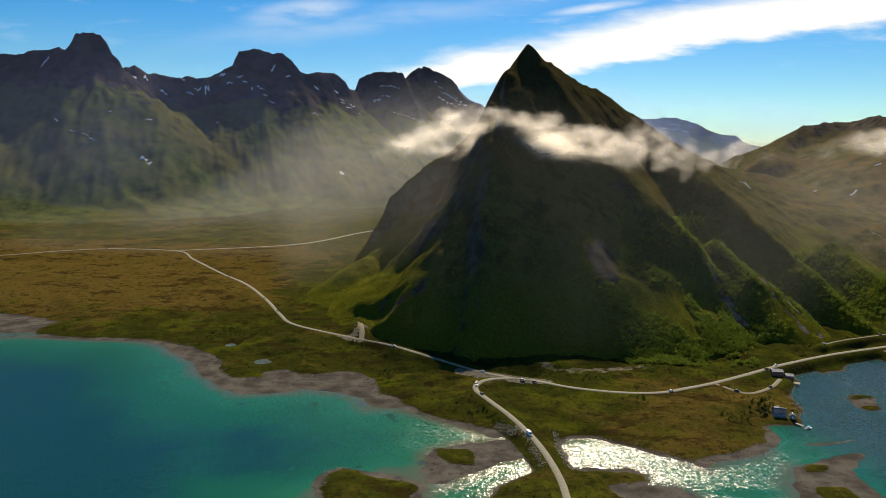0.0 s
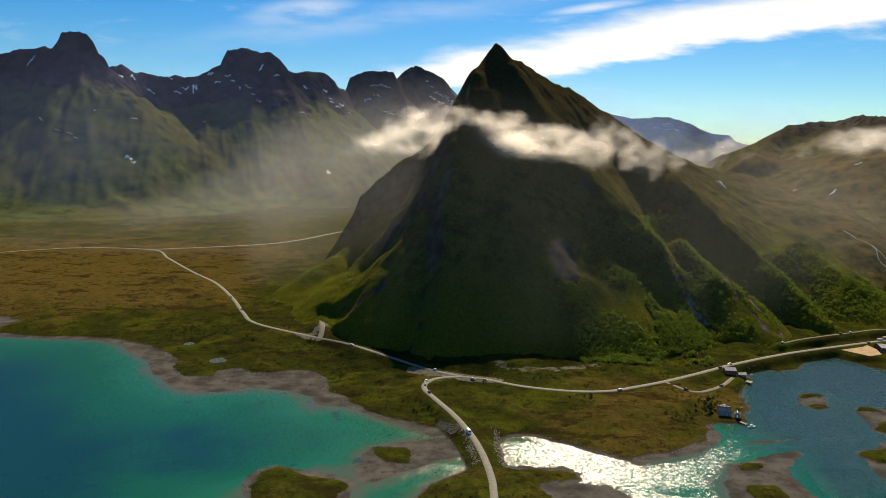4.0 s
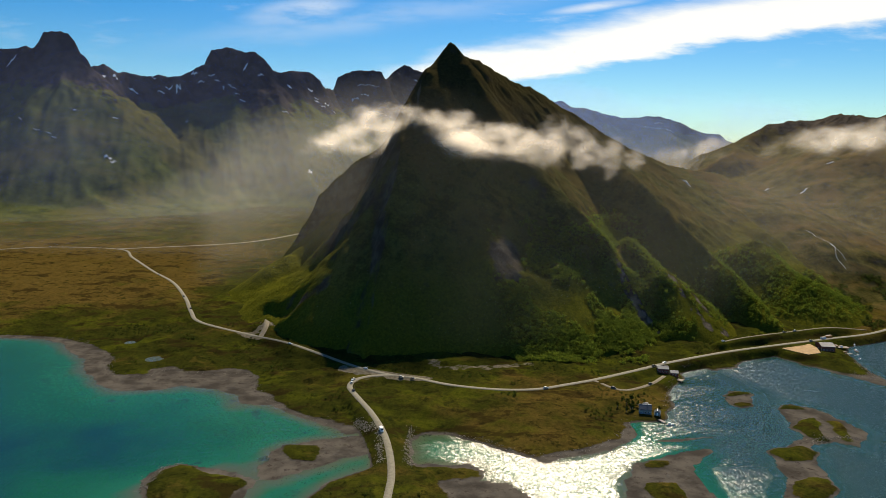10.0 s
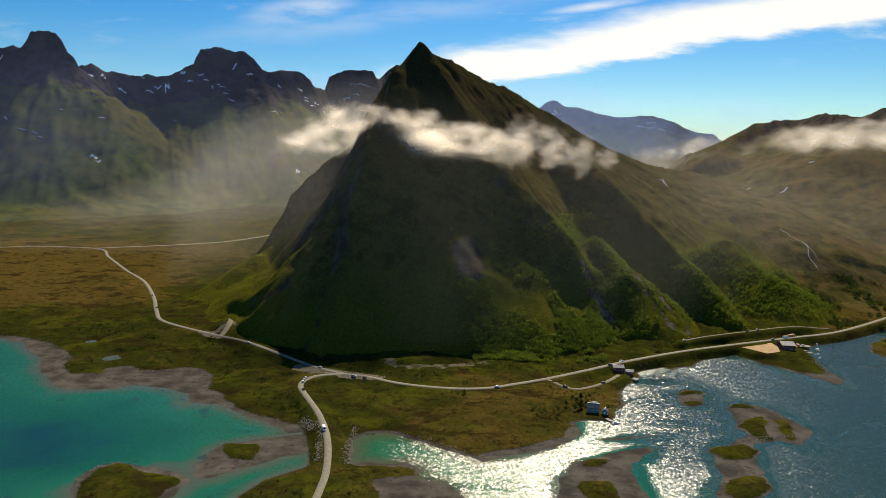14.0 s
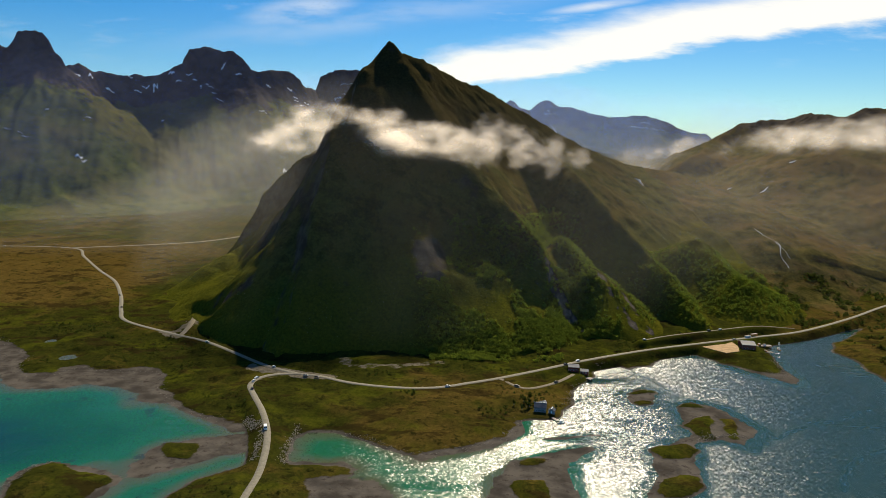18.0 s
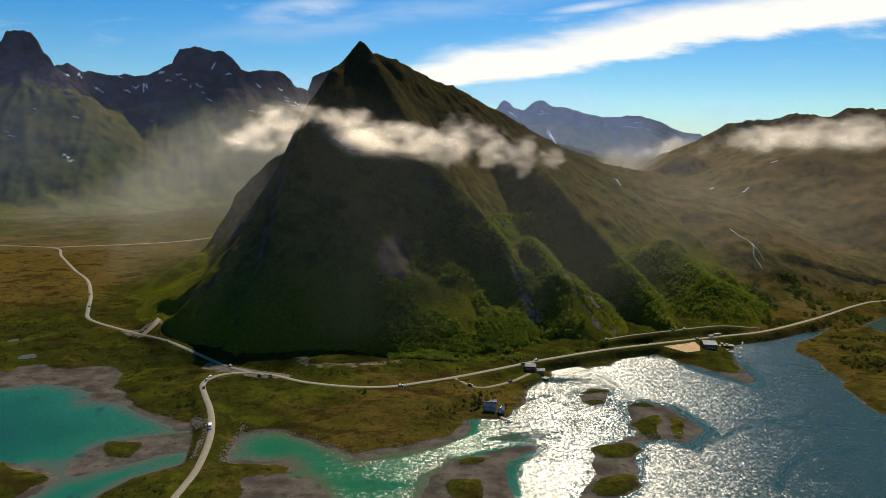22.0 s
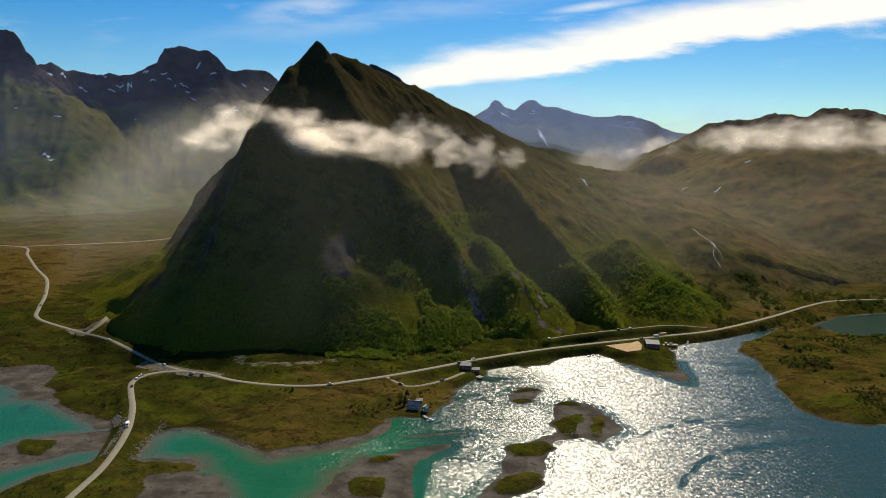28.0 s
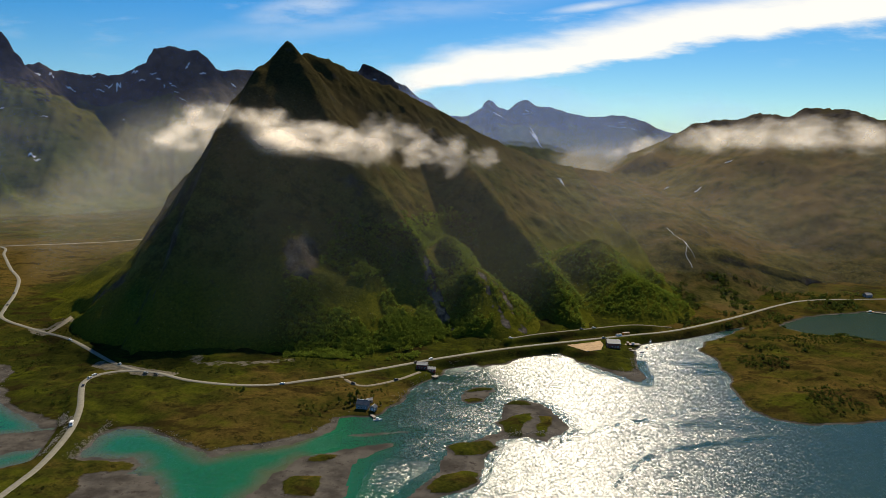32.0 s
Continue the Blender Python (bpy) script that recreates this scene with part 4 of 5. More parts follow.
# ---- clouds and painted haze: tinted sheets one behind another, thin at their rims ----
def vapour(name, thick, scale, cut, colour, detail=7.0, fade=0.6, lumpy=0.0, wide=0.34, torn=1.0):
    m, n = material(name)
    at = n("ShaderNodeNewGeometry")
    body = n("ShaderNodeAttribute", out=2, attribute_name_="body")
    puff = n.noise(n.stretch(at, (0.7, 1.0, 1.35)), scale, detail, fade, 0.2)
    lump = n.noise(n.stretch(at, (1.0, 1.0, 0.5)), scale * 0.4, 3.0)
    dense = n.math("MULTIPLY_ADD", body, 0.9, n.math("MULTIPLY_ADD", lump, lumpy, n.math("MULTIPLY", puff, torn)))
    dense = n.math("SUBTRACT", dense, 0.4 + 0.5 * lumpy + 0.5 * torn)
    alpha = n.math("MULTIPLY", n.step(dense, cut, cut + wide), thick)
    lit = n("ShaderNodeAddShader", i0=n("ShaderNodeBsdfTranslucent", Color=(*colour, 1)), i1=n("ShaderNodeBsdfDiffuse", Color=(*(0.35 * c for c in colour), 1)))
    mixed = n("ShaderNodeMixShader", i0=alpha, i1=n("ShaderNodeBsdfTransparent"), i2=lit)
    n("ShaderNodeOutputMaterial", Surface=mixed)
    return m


def sheets(name, line, mat, layers, depth, label, up=1.0, power=2.0, lean=0.0, crown=2.0):
    """line: (x, y, middle z, half height). body is 1 in the middle of the bank and falls to 0 at its rims."""
    pts = spline(line, 8)
    rows = np.linspace(-1, 1, 9)
    verts, faces, body = [], [], []
    for k in range(layers):
        w = (k + 0.5) / layers * 2 - 1
        base = len(verts)
        for i, p in enumerate(pts):
            u = i / (len(pts) - 1) * 2 - 1
            for v in rows:
                verts.append((p[0], p[1] + w * depth / 2 + lean * v * p[3], p[2] + v * p[3] * (up if v > 0 else 1.0)))
                body.append(max(0.0, 1 - abs(v) ** (power if v < 0 else crown)) * max(0.0, 1 - abs(u) ** 6) * (1 - 0.5 * w * w))
        for i in range(len(pts) - 1):
            for j in range(8):
                a = base + 9 * i + j
                faces.append((a, a + 9, a + 10, a + 1))
    ob = mesh_object(name, verts, faces, mat, True)
    ob.data.attributes.new("body", "FLOAT", "POINT").data.foreach_set("value", np.array(body, np.float32))
    return tagged(ob, label, "cloud", kind="stuff")


CLOUD = vapour("cloud_vapour", 0.42, 0.027, 0.08, (0.92, 0.85, 0.77), 8.0, 0.60, 0.75, 0.95, 1.6)
sheets("cloud", [(-140, 1015, 216, 20), (-105, 1012, 218, 30), (-60, 985, 216, 36), (-10, 945, 226, 48), (35, 905, 228, 50), (70, 882, 224, 46), (140, 866, 218, 46), (185, 880, 216, 42), (225, 890, 212, 42), (260, 925, 218, 46), (300, 960, 216, 46), (350, 1010, 206, 42), (400, 1070, 200, 34), (450, 1140, 194, 22)],
       CLOUD, 8, 34, "white wisps of cloud clinging below the summit", 1.2, 1.5, crown=3.0)
BANK = vapour("bank_vapour", 0.38, 0.016, 0.16, (0.90, 0.83, 0.75), 7.0, 0.56, 1.2, 1.0, 1.8)
sheets("cloud_bank", [(640, 1400, 206, 16), (720, 1410, 220, 26), (790, 1420, 232, 34), (890, 1420, 246, 44), (1000, 1430, 252, 50), (1100, 1430, 260, 56), (1200, 1430, 256, 54), (1320, 1420, 254, 52), (1500, 1420, 252, 50), (1750, 1430, 260, 56)],
       BANK, 7, 300, "white cloud bank along the hill's brow", 1.15, 1.6, crown=3.0)
sheets("pass_cloud", [(900, 2500, 206, 30), (960, 2500, 216, 36), (1040, 2500, 240, 52), (1080, 2500, 268, 44), (1130, 2500, 250, 30)], BANK, 3, 60, "small white cloud puff in the mountain pass", 1.0)
# aerial haze, painted as the tint of translucent sheets that lift the dark slope
SLOPE = vapour("slope_haze_tint", 0.032, 0.004, -0.3, (0.70, 0.66, 0.58), 2.0, wide=1.2)
sheets("slope_haze_sheets", [(-80, 800, 150, 150), (60, 770, 155, 155), (200, 780, 155, 155), (330, 850, 150, 150), (460, 920, 140, 140), (620, 1010, 125, 120), (760, 1060, 110, 105)], SLOPE, 3, 60, "tinted sheets standing in for brown haze before the slope", power=5.0, lean=0.75)
# flank and shoulder sheets are added to brighten the dark sides behind them
sheets("flank_haze_sheets", [(240, 850, 150, 130), (400, 900, 155, 130), (560, 980, 150, 120), (760, 1060, 140, 110)], vapour("flank_haze_tint", 0.046, 0.004, -0.3, (0.72, 0.64, 0.56), 2.0, wide=1.2), 2, 50, "tinted sheets standing in for warm haze before the eastern flank", power=4.0, lean=0.7)
sheets("shoulder_haze_sheets", [(-240, 970, 110, 100), (-130, 935, 150, 125), (-40, 905, 170, 125), (30, 870, 180, 110)], vapour("shoulder_haze_tint", 0.075, 0.004, -0.3, (0.76, 0.70, 0.58), 2.0, wide=1.2), 2, 40, "tinted sheets standing in for sunlit haze beside the western shoulder", power=3.0, lean=0.6)
VALLEY_HAZE = vapour("valley_haze_tint", 0.115, 0.003, -0.1, (0.61, 0.60, 0.55), 3.0, wide=1.2)
BLUE = vapour("far_haze_sheets", 0.125, 0.002, 0.02, (0.30, 0.42, 0.75), 2.0)
sheets("valley_haze_sheets", [(-800, 1490, 30, 40), (-480, 1480, 90, 110), (-320, 1460, 150, 180), (-150, 1420, 190, 200), (100, 1400, 200, 200), (300, 1420, 190, 180)], VALLEY_HAZE, 3, 240, "tinted sheets standing in for sunlit haze in the valley")
# further sheets brighten plain and hill with a painted haze colour
sheets("plain_haze_sheets", [(-900, 1320, 30, 70), (-450, 1260, 60, 120), (-180, 1200, 90, 150), (-40, 1180, 100, 140)], vapour("plain_haze_tint", 0.036, 0.003, -0.1, (0.63, 0.59, 0.52), 3.0, wide=1.2), 3, 160, "tinted sheets standing in for sunlit haze over the plain")
sheets("hill_haze_sheets", [(350, 1180, 60, 220), (650, 1200, 80, 270), (1000, 1200, 80, 280), (1500, 1200, 80, 280), (2200, 1200, 80, 280)], vapour("hill_haze_tint", 0.024, 0.003, -0.2, (0.66, 0.60, 0.55), 3.0, wide=1.1), 6, 420, "tinted sheets standing in for warm haze before the hill")
sheets("saddle_mist_sheets", [(560, 1700, 190, 70), (800, 2000, 200, 90), (1100, 2500, 215, 110), (1500, 2700, 220, 110)], vapour("saddle_mist_tint", 0.22, 0.006, 0.05, (0.72, 0.66, 0.58), 4.0), 3, 200, "tinted sheets standing in for pale mist in the mountain pass")
# the blue of distance is put into these sheets' own colour
sheets("range_haze_sheets", [(-3000, 1750, 200, 420), (-1500, 1750, 220, 520), (-600, 1800, 230, 520), (100, 2100, 230, 520), (700, 2400, 220, 520)], vapour("range_haze_sheets", 0.052, 0.003, -0.2, (0.27, 0.34, 0.66), 3.0, wide=1.1), 2, 300, "tinted sheets standing in for blue haze before the range")
sheets("far_haze_sheets", [(-1500, 4300, 260, 600), (0, 4300, 260, 600), (1500, 4300, 260, 600), (3000, 4300, 260, 600)], BLUE, 2, 100, "tinted sheets standing in for blue haze before the distant range")


# ---- birch scrub ----
def leaf_material(name, a, b):
    m, n = material(name)
    island = n.tree.nodes.new("ShaderNodeNewGeometry").outputs["Random Per Island"]
    node = n("ShaderNodeBsdfDiffuse", Color=n.mix(island, a, b))
    through_leaf = n("ShaderNodeBsdfTranslucent", Color=n.mix(island, tuple(1.2 * c for c in a), tuple(1.3 * c for c in b)))
    n("ShaderNodeOutputMaterial", Surface=n("ShaderNodeMixShader", i0=0.4, i1=node, i2=through_leaf))
    return m


LEAF = leaf_material("birch_leaves", (0.058, 0.092, 0.013), (0.165, 0.203, 0.027))
SHRUB = leaf_material("dark_shrub_leaves", (0.026, 0.040, 0.008), (0.070, 0.088, 0.018))
BARK = plain("birch_bark", (0.30, 0.28, 0.25), 0.9, 0.3, 3.0)


def leaf_cloud(places, size, per, rng):
    """Many small leaf tufts round each place (x, y, z, radius): arrays of vertices and triangles."""
    n = len(places)
    p = np.repeat(np.asarray(places), per, 0)
    way = rng.normal(size=(n * per, 3))
    way /= np.linalg.norm(way, axis=1)[:, None]
    r = p[:, 3:4] * rng.uniform(0.45, 1.0, (n * per, 1))
    mid = p[:, :3] + way * r * np.array([1, 1, 0.85]) + np.array([0, 0, 0.75]) * p[:, 3:4]
    tri = rng.normal(size=(n * per, 3, 3))
    tri /= np.linalg.norm(tri, axis=2)[:, :, None]
    tri = mid[:, None] + tri * (size * p[:, 3] * rng.uniform(0.6, 1.2, n * per))[:, None, None]
    return tri.reshape(-1, 3), np.arange(n * per * 3).reshape(-1, 3)


def triangles(name, verts, faces, mat):
    me = bpy.data.meshes.new(name)
    me.vertices.add(len(verts)), me.loops.add(faces.size), me.polygons.add(len(faces))
    me.vertices.foreach_set("co", verts.ravel().astype(np.float32))
    me.loops.foreach_set("vertex_index", faces.ravel().astype(np.int32))
    me.polygons.foreach_set("loop_start", np.arange(0, faces.size, 3, dtype=np.int32))
    me.update(calc_edges=True)
    me.materials.append(mat)
    return new(name, me)


def scrub(name, box_xy, count, keep, label, seed, height=None, sizes=(1.2, 3.0), leaf=None, grain=(0.42, 26)):
    rng = np.random.default_rng(seed)
    x, y = rng.uniform(box_xy[0], box_xy[1], count), rng.uniform(box_xy[2], box_xy[3], count)
    z = np.maximum(peak_height(x, y), land(x, y)) if height is None else height(x, y)
    ok = keep(x, y, z, rng.uniform(0, 1, count))
    r = rng.uniform(*sizes, count) * (0.7 + 0.6 * value_noise(x / 30, y / 30, seed))
    places = np.stack([x, y, z, r], -1)[ok]
    v, f = leaf_cloud(places, *grain, rng)
    return tagged(triangles(name, v, f, leaf or LEAF), label, "scrub", kind="stuff")


def on_slope(x, y, z, u):
    wood = smooth(x, 160, 210) * (1 - smooth(x, 350, 400)) * (1 - smooth(z, 92, 140)) * smooth(z, 7, 9)
    wood = np.maximum(wood, 0.28 * smooth(x, 380, 420) * (1 - smooth(x, 690, 760)) * (1 - smooth(z, 45, 100)) * smooth(z, 11, 16))
    patch = smooth(fbm(x, y, 38, 3, 131), -0.6, 0.0) * ((peak_height(x, y) > land(x, y) + 1.0) | ((x > 185) & (x < 345) & (y > 655)))
    return (np.minimum(along(x, y, ROADS[1])[0], along(x, y, ROADS[4])[0]) > 9) & (u < wood * patch) & (scree_share(x, y, z) < 0.2)


scrub("birch_scrub", (120, 780, 620, 1000), 95000, on_slope, "dense green birch scrub on the lower slope", 7)
scrub("heath_scrub", (-260, 420, 380, 780), 20000, lambda x, y, z, u: (z > 2.5) & (z < 16) & (u < 0.5 * smooth(fbm(x, y, 40, 4, 141), 0.1, 0.6)) & (np.minimum.reduce([along(x, y, r)[0] for r in ROADS]) > 7), "low dark green shrubs scattered on the moor", 9, land, (0.4, 1.2), SHRUB, (0.5, 44))
scrub("peninsula_scrub", (615, 960, 535, 830), 9000, lambda x, y, z, u: (z > 2.5) & (inside(x, y, PENINSULA) > 4) & (u < smooth(fbm(x, y, 45, 4, 161), 0.15, 0.55)), "low dark shrubs on the grassy peninsula", 13, land, (0.5, 1.6), SHRUB, (0.5, 44))
scrub("shore_scrub", (640, 1000, 830, 1030), 2600, lambda x, y, z, u: (z > 1.5) & (z < 40) & (u < smooth(fbm(x, y, 40, 3, 151), -0.2, 0.3)) & (along(x, y, ROADS[1])[0] > 7), "dark green bushes between road and bay", 11, lambda x, y: np.maximum(land(x, y), hill_height(x, y)), (1.4, 3.0), SHRUB, (0.45, 40))


# ---- ponds ----
def pond(x, y, r, level, seed):
    verts = [(x, y, level)]
    for i in range(40):
        a = i * math.tau / 40
        q = r * 1.15 * (1 + 0.3 * float(fbm(np.array([8 * math.cos(a)]), np.array([8 * math.sin(a)]), 5, 3, seed)[0]))
        verts.append((x + q * math.cos(a), y + q * 0.9 * math.sin(a), level))
    ob = mesh_object("pond", verts, [(0, i + 1, (i + 1) % 40 + 1) for i in range(40)], WATER)
    return tagged(ob, "small still pond in the shore meadow", "pond", kind="structure")


for i, p in enumerate(PONDS):
    pond(*p, 70 + i)


# ---- boulders ----
PALE_STONE = plain("armour_stone", (0.16, 0.145, 0.12), 0.9, 0.4, 0.5)
STONE = plain("shore_stone", (0.13, 0.118, 0.10), 0.9, 0.4, 0.6)


def boulders(name, lines, count, spread, label, seed, sizes=(0.25, 0.8), stone=None):
    rng = np.random.default_rng(seed)
    block = np.array([(x, y, z) for z in (-1, 1) for y in (-1, 1) for x in (-1, 1)], float)
    quads = np.array([(0, 2, 3, 1), (4, 5, 7, 6), (0, 1, 5, 4), (1, 3, 7, 5), (3, 2, 6, 7), (2, 0, 4, 6)])
    verts, faces = [], []
    for line in lines:
        pts = spline([(x, y, 0) for x, y in line], 2)
        pick = pts[rng.integers(0, len(pts), count)]
        x, y = pick[:, 0] + rng.normal(0, spread, count), pick[:, 1] + rng.normal(0, spread, count)
        z = land(x, y)
        for i in range(count):
            if z[i] < -0.4:
                continue
            r = rng.uniform(*sizes) * rng.uniform(0.6, 1.2)
            b = block * rng.uniform(0.6, 1.1, (8, 3)) * r * np.array([1, 1, 0.7])
            a = rng.uniform(0, 6.3)
            b = b @ np.array([[math.cos(a), -math.sin(a), 0], [math.sin(a), math.cos(a), 0], [0, 0, 1]])
            faces += (quads + len(verts)).tolist()
            verts += (b + (x[i], y[i], z[i] + 0.2 * r)).tolist()
    return tagged(mesh_object(name, verts, faces, stone or STONE), label, "boulders", kind="stuff")


boulders("causeway_boulders", [[(60, 500), (66, 480), (68, 460), (70, 440)], [(88, 500), (88, 478), (88, 455), (90, 440)], [(45, 512), (58, 492)]], 300, 1.7, "heap of pale grey boulders armouring the causeway", 21, (0.16, 0.45), PALE_STONE)
boulders("shore_boulders", [[(-216, 668), (-210, 640), (-190, 618), (-164, 618), (-150, 640), (-120, 630), (-70, 625), (-48, 585), (-17, 540), (24, 516)], [(-480, 752), (-396, 748), (-299, 738), (-262, 716)],
                           [(125, 492), (150, 478), (180, 458), (221, 475), (250, 500), (262, 528)], [(-75, 400), (-74, 428), (-66, 440)], [(300, 550), (317, 600), (343, 640), (360, 672)], [(390, 490), (410, 500), (430, 500)], [(520, 660), (535, 650), (545, 700)]],
         260, 2.6, "scattered grey stones along the tide line", 23, (0.12, 0.42))
boulders("scree_boulders", [[(-90, 775), (-60, 770), (-30, 768)]], 130, 7, "loose stones below the mountain", 25)


# ---- buildings ----
# white walls, darkened to grey for the shade they stand in
WHITE = plain("shaded_white_boards", (0.20, 0.21, 0.23), 0.6, 0.08, 1.5)
RED = plain("red_boards", (0.19, 0.045, 0.032), 0.75, 0.2, 1.5)
BROWN = plain("dark_red_boards", (0.22, 0.070, 0.050), 0.75, 0.2, 1.2)
SLATE = plain("slate_roof", (0.075, 0.088, 0.105), 0.95, 0.2, 1.2, 0.0, 0.05)
PALE = plain("pale_sheet_roof", (0.30, 0.29, 0.27), 0.8, 0.12, 0.7, 0.0, 0.1)
PANE = plain("window_glass", (0.03, 0.04, 0.05), 0.08, 0.2, 1.0, 0.0, 0.6)
TIMBER = plain("grey_timber", (0.28, 0.24, 0.20), 0.85, 0.25, 1.5)
YARD = plain("yard_gravel", (0.33, 0.22, 0.11), 0.95, 0.25, 0.35)
ORANGE = plain("orange_paint", (0.55, 0.20, 0.04), 0.5, 0.15, 1.0)
GLOSS = plain("white_paint", (0.78, 0.78, 0.77), 0.35, 0.05, 1.0)
DARKP = plain("dark_paint", (0.035, 0.037, 0.042), 0.35, 0.2, 1.0)
SILVER = plain("silver_paint", (0.40, 0.41, 0.43), 0.3, 0.1, 1.0, 0.5)
REDP = plain("red_paint", (0.32, 0.03, 0.025), 0.35, 0.1, 1.0)
RUBBER = plain("rubber", (0.02, 0.02, 0.02), 0.9, 0.2, 2.0)


def house(name, x, y, turn, size, walls, roof, label, trim, windows=3, chimney=True, z=None):
    w, d, h, rise = size
    top = tagged(new(name), label, "house" if "house" in name else "shed")
    top.matrix_basis = pose(x, y, (at_height(x, y) if z is None else z) - 0.15, 0, 0, turn)
    part("wall", prism([(-d / 2, -0.8), (d / 2, -0.8), (d / 2, h), (0, h + rise), (-d / 2, h)], -w / 2, w / 2), walls, top)
    for s in (-1, 1):
        e = d / 2 + 0.45
        drop = rise * 0.45 / (d / 2)
        part("roof", prism([(s * e, h - drop + 0.03), (0, h + rise + 0.03), (0, h + rise + 0.25), (s * e, h - drop + 0.25)], -w / 2 - 0.4, w / 2 + 0.4), roof, top)
    part("ridge_cap", box(-w / 2 - 0.42, w / 2 + 0.42, -0.18, 0.18, h + rise + 0.2, h + rise + 0.34), trim, top)
    for s in (-1, 1):
        for i in range(windows):
            cx = (i + 0.5) / windows * w * 0.86 - w * 0.43
            yy = s * d / 2
            win = part("window", box(cx - 0.62, cx + 0.62, min(yy, yy + s * 0.06), max(yy, yy + s * 0.06), 0.95, 2.25), trim, top)
            part("pane", box(cx - 0.5, cx + 0.5, min(yy, yy + s * 0.09), max(yy, yy + s * 0.09), 1.05, 2.15), PANE, win)
    for s in (-1, 1):
        xx = s * w / 2
        part("door", box(min(xx, xx + s * 0.07), max(xx, xx + s * 0.07), -0.5, 0.5, 0.15, 2.2), trim, top)
        part("corner_board", box(min(xx, xx + s * 0.05), max(xx, xx + s * 0.05), -d / 2, -d / 2 + 0.2, 0, h), trim, top)
        part("corner_board", box(min(xx, xx + s * 0.05), max(xx, xx + s * 0.05), d / 2 - 0.2, d / 2, 0, h), trim, top)
    if chimney:
        part("chimney", box(w * 0.12, w * 0.12 + 0.7, -0.35, 0.35, h + rise - 0.4, h + rise + 1.0, 0.04), TIMBER, top)
    return top


house("house", 278, 541, -12, (9.5, 7.5, 4.2, 2.6), WHITE, SLATE, "white wooden house with shade-grey walls and a slate roof by the shore", GLOSS)
house("house_annex", 287, 537, 70, (5.0, 4.5, 2.5, 1.5), WHITE, SLATE, "small white annex with shade-grey walls beside the shore house", GLOSS, 1, False)
house("white_shed", 282, 554, 20, (4.5, 3.5, 2.3, 1.0), TIMBER, PALE, "grey shed with a pale roof", GLOSS, 1, False)
house("boathouse", 324, 642, -6, (10, 7.5, 4.2, 1.6), RED, PALE, "dark red boathouse with a pale metal roof", GLOSS, 3, False)
house("boathouse_annex", 333.5, 637, -6, (7, 6, 3.0, 1.2), RED, PALE, "lower dark red annex to the boathouse", GLOSS, 2, False)
house("fish_shed", 532, 735, -8, (14, 18, 5.4, 2.2), BROWN, PALE, "large dark red fishing shed with a pale roof", GLOSS, 4, False)
house("far_house", 986, 1018, 10, (10, 8, 4, 2.4), WHITE, PALE, "pale house with shade-grey walls across the far bay", GLOSS, 3, True, 8.0)


def pier(name, x, y, turn, length, width, label, top_z=1.3):
    top = tagged(new(name), label, "pier")
    top.matrix_basis = pose(x, y, 0, 0, 0, turn)
    n = max(4, int(length / 0.9))
    for i in range(n):
        part("plank", box(i * length / n, (i + 0.92) * length / n, -width / 2, width / 2, top_z - 0.08, top_z), TIMBER, top)
    for s in (-1, 1):
        part("beam", box(0, length, s * width * 0.4 - 0.1, s * width * 0.4 + 0.1, top_z - 0.32, top_z - 0.08), TIMBER, top)
        for i in range(3):
            part("post", box(length * (0.15 + 0.38 * i) - 0.14, length * (0.15 + 0.38 * i) + 0.14, s * width * 0.4 - 0.14, s * width * 0.4 + 0.14, -2.2, top_z - 0.32), TIMBER, top)
    return top


pier("pier", 332, 632, -40, 9, 6, "pale timber pier below the boathouse", 2.0)
pier("landing_stage", 286, 530, -60, 7, 2.5, "small timber landing stage by the house")
pier("quay", 548, 748, 4, 18, 6, "timber quay beside the fishing shed", 3.2)
pier("quay", 542, 726, -8, 14, 4, "low timber quay below the shed", 2.8)
pier("far_pier", 950, 946, -35, 22, 3, "pale pier in the far bay")


def boat(name, x, y, turn, length, hull, label, cabin=True):
    top = tagged(new(name), label, "boat", "boats")
    top.matrix_basis = pose(x, y, 0.0, 0, 0, turn)
    bm = bmesh.new()
    rings = []
    for t in np.linspace(0, 1, 9):
        half = length * 0.16 * (1 - max(0, (t - 0.45) / 0.55) ** 2.2) * (0.85 + 0.15 * min(1, t * 4))
        sheer = 0.75 + 0.35 * t * t
        rings.append([bm.verts.new((length * (t - 0.5), yy, zz)) for yy, zz in ((-half, sheer), (-half * 0.75, 0.1), (0, -0.35), (half * 0.75, 0.1), (half, sheer))])
    for a, b in zip(rings, rings[1:]):
        for i in range(4):
            bm.faces.new((a[i], a[i + 1], b[i + 1], b[i]))
        bm.faces.new((a[0], b[0], b[4], a[4]))
    bm.faces.new(rings[0])
    bmesh.ops.recalc_face_normals(bm, faces=bm.faces[:])
    part("hull", bm, hull, top)
    part("rail", box(-length * 0.48, length * 0.2, -length * 0.15, length * 0.15, 0.78, 0.88), TIMBER, top)
    if cabin:
        c = part("cabin", box(-length * 0.2, length * 0.12, -length * 0.1, length * 0.1, 0.86, 2.2, 0.12), GLOSS, top)
        part("windscreen", box(length * 0.115, length * 0.125, -length * 0.08, length * 0.08, 1.5, 2.0), PANE, c)
        part("mast", box(-0.06, 0.06, -0.06, 0.06, 2.2, 4.0), SILVER, top)
    return top


boat("motorboat", 292, 521, 15, 7, GLOSS, "white motorboat moored by the house")
boat("motorboat", 583, 766, 60, 9, GLOSS, "white motorboat moored at the quay")
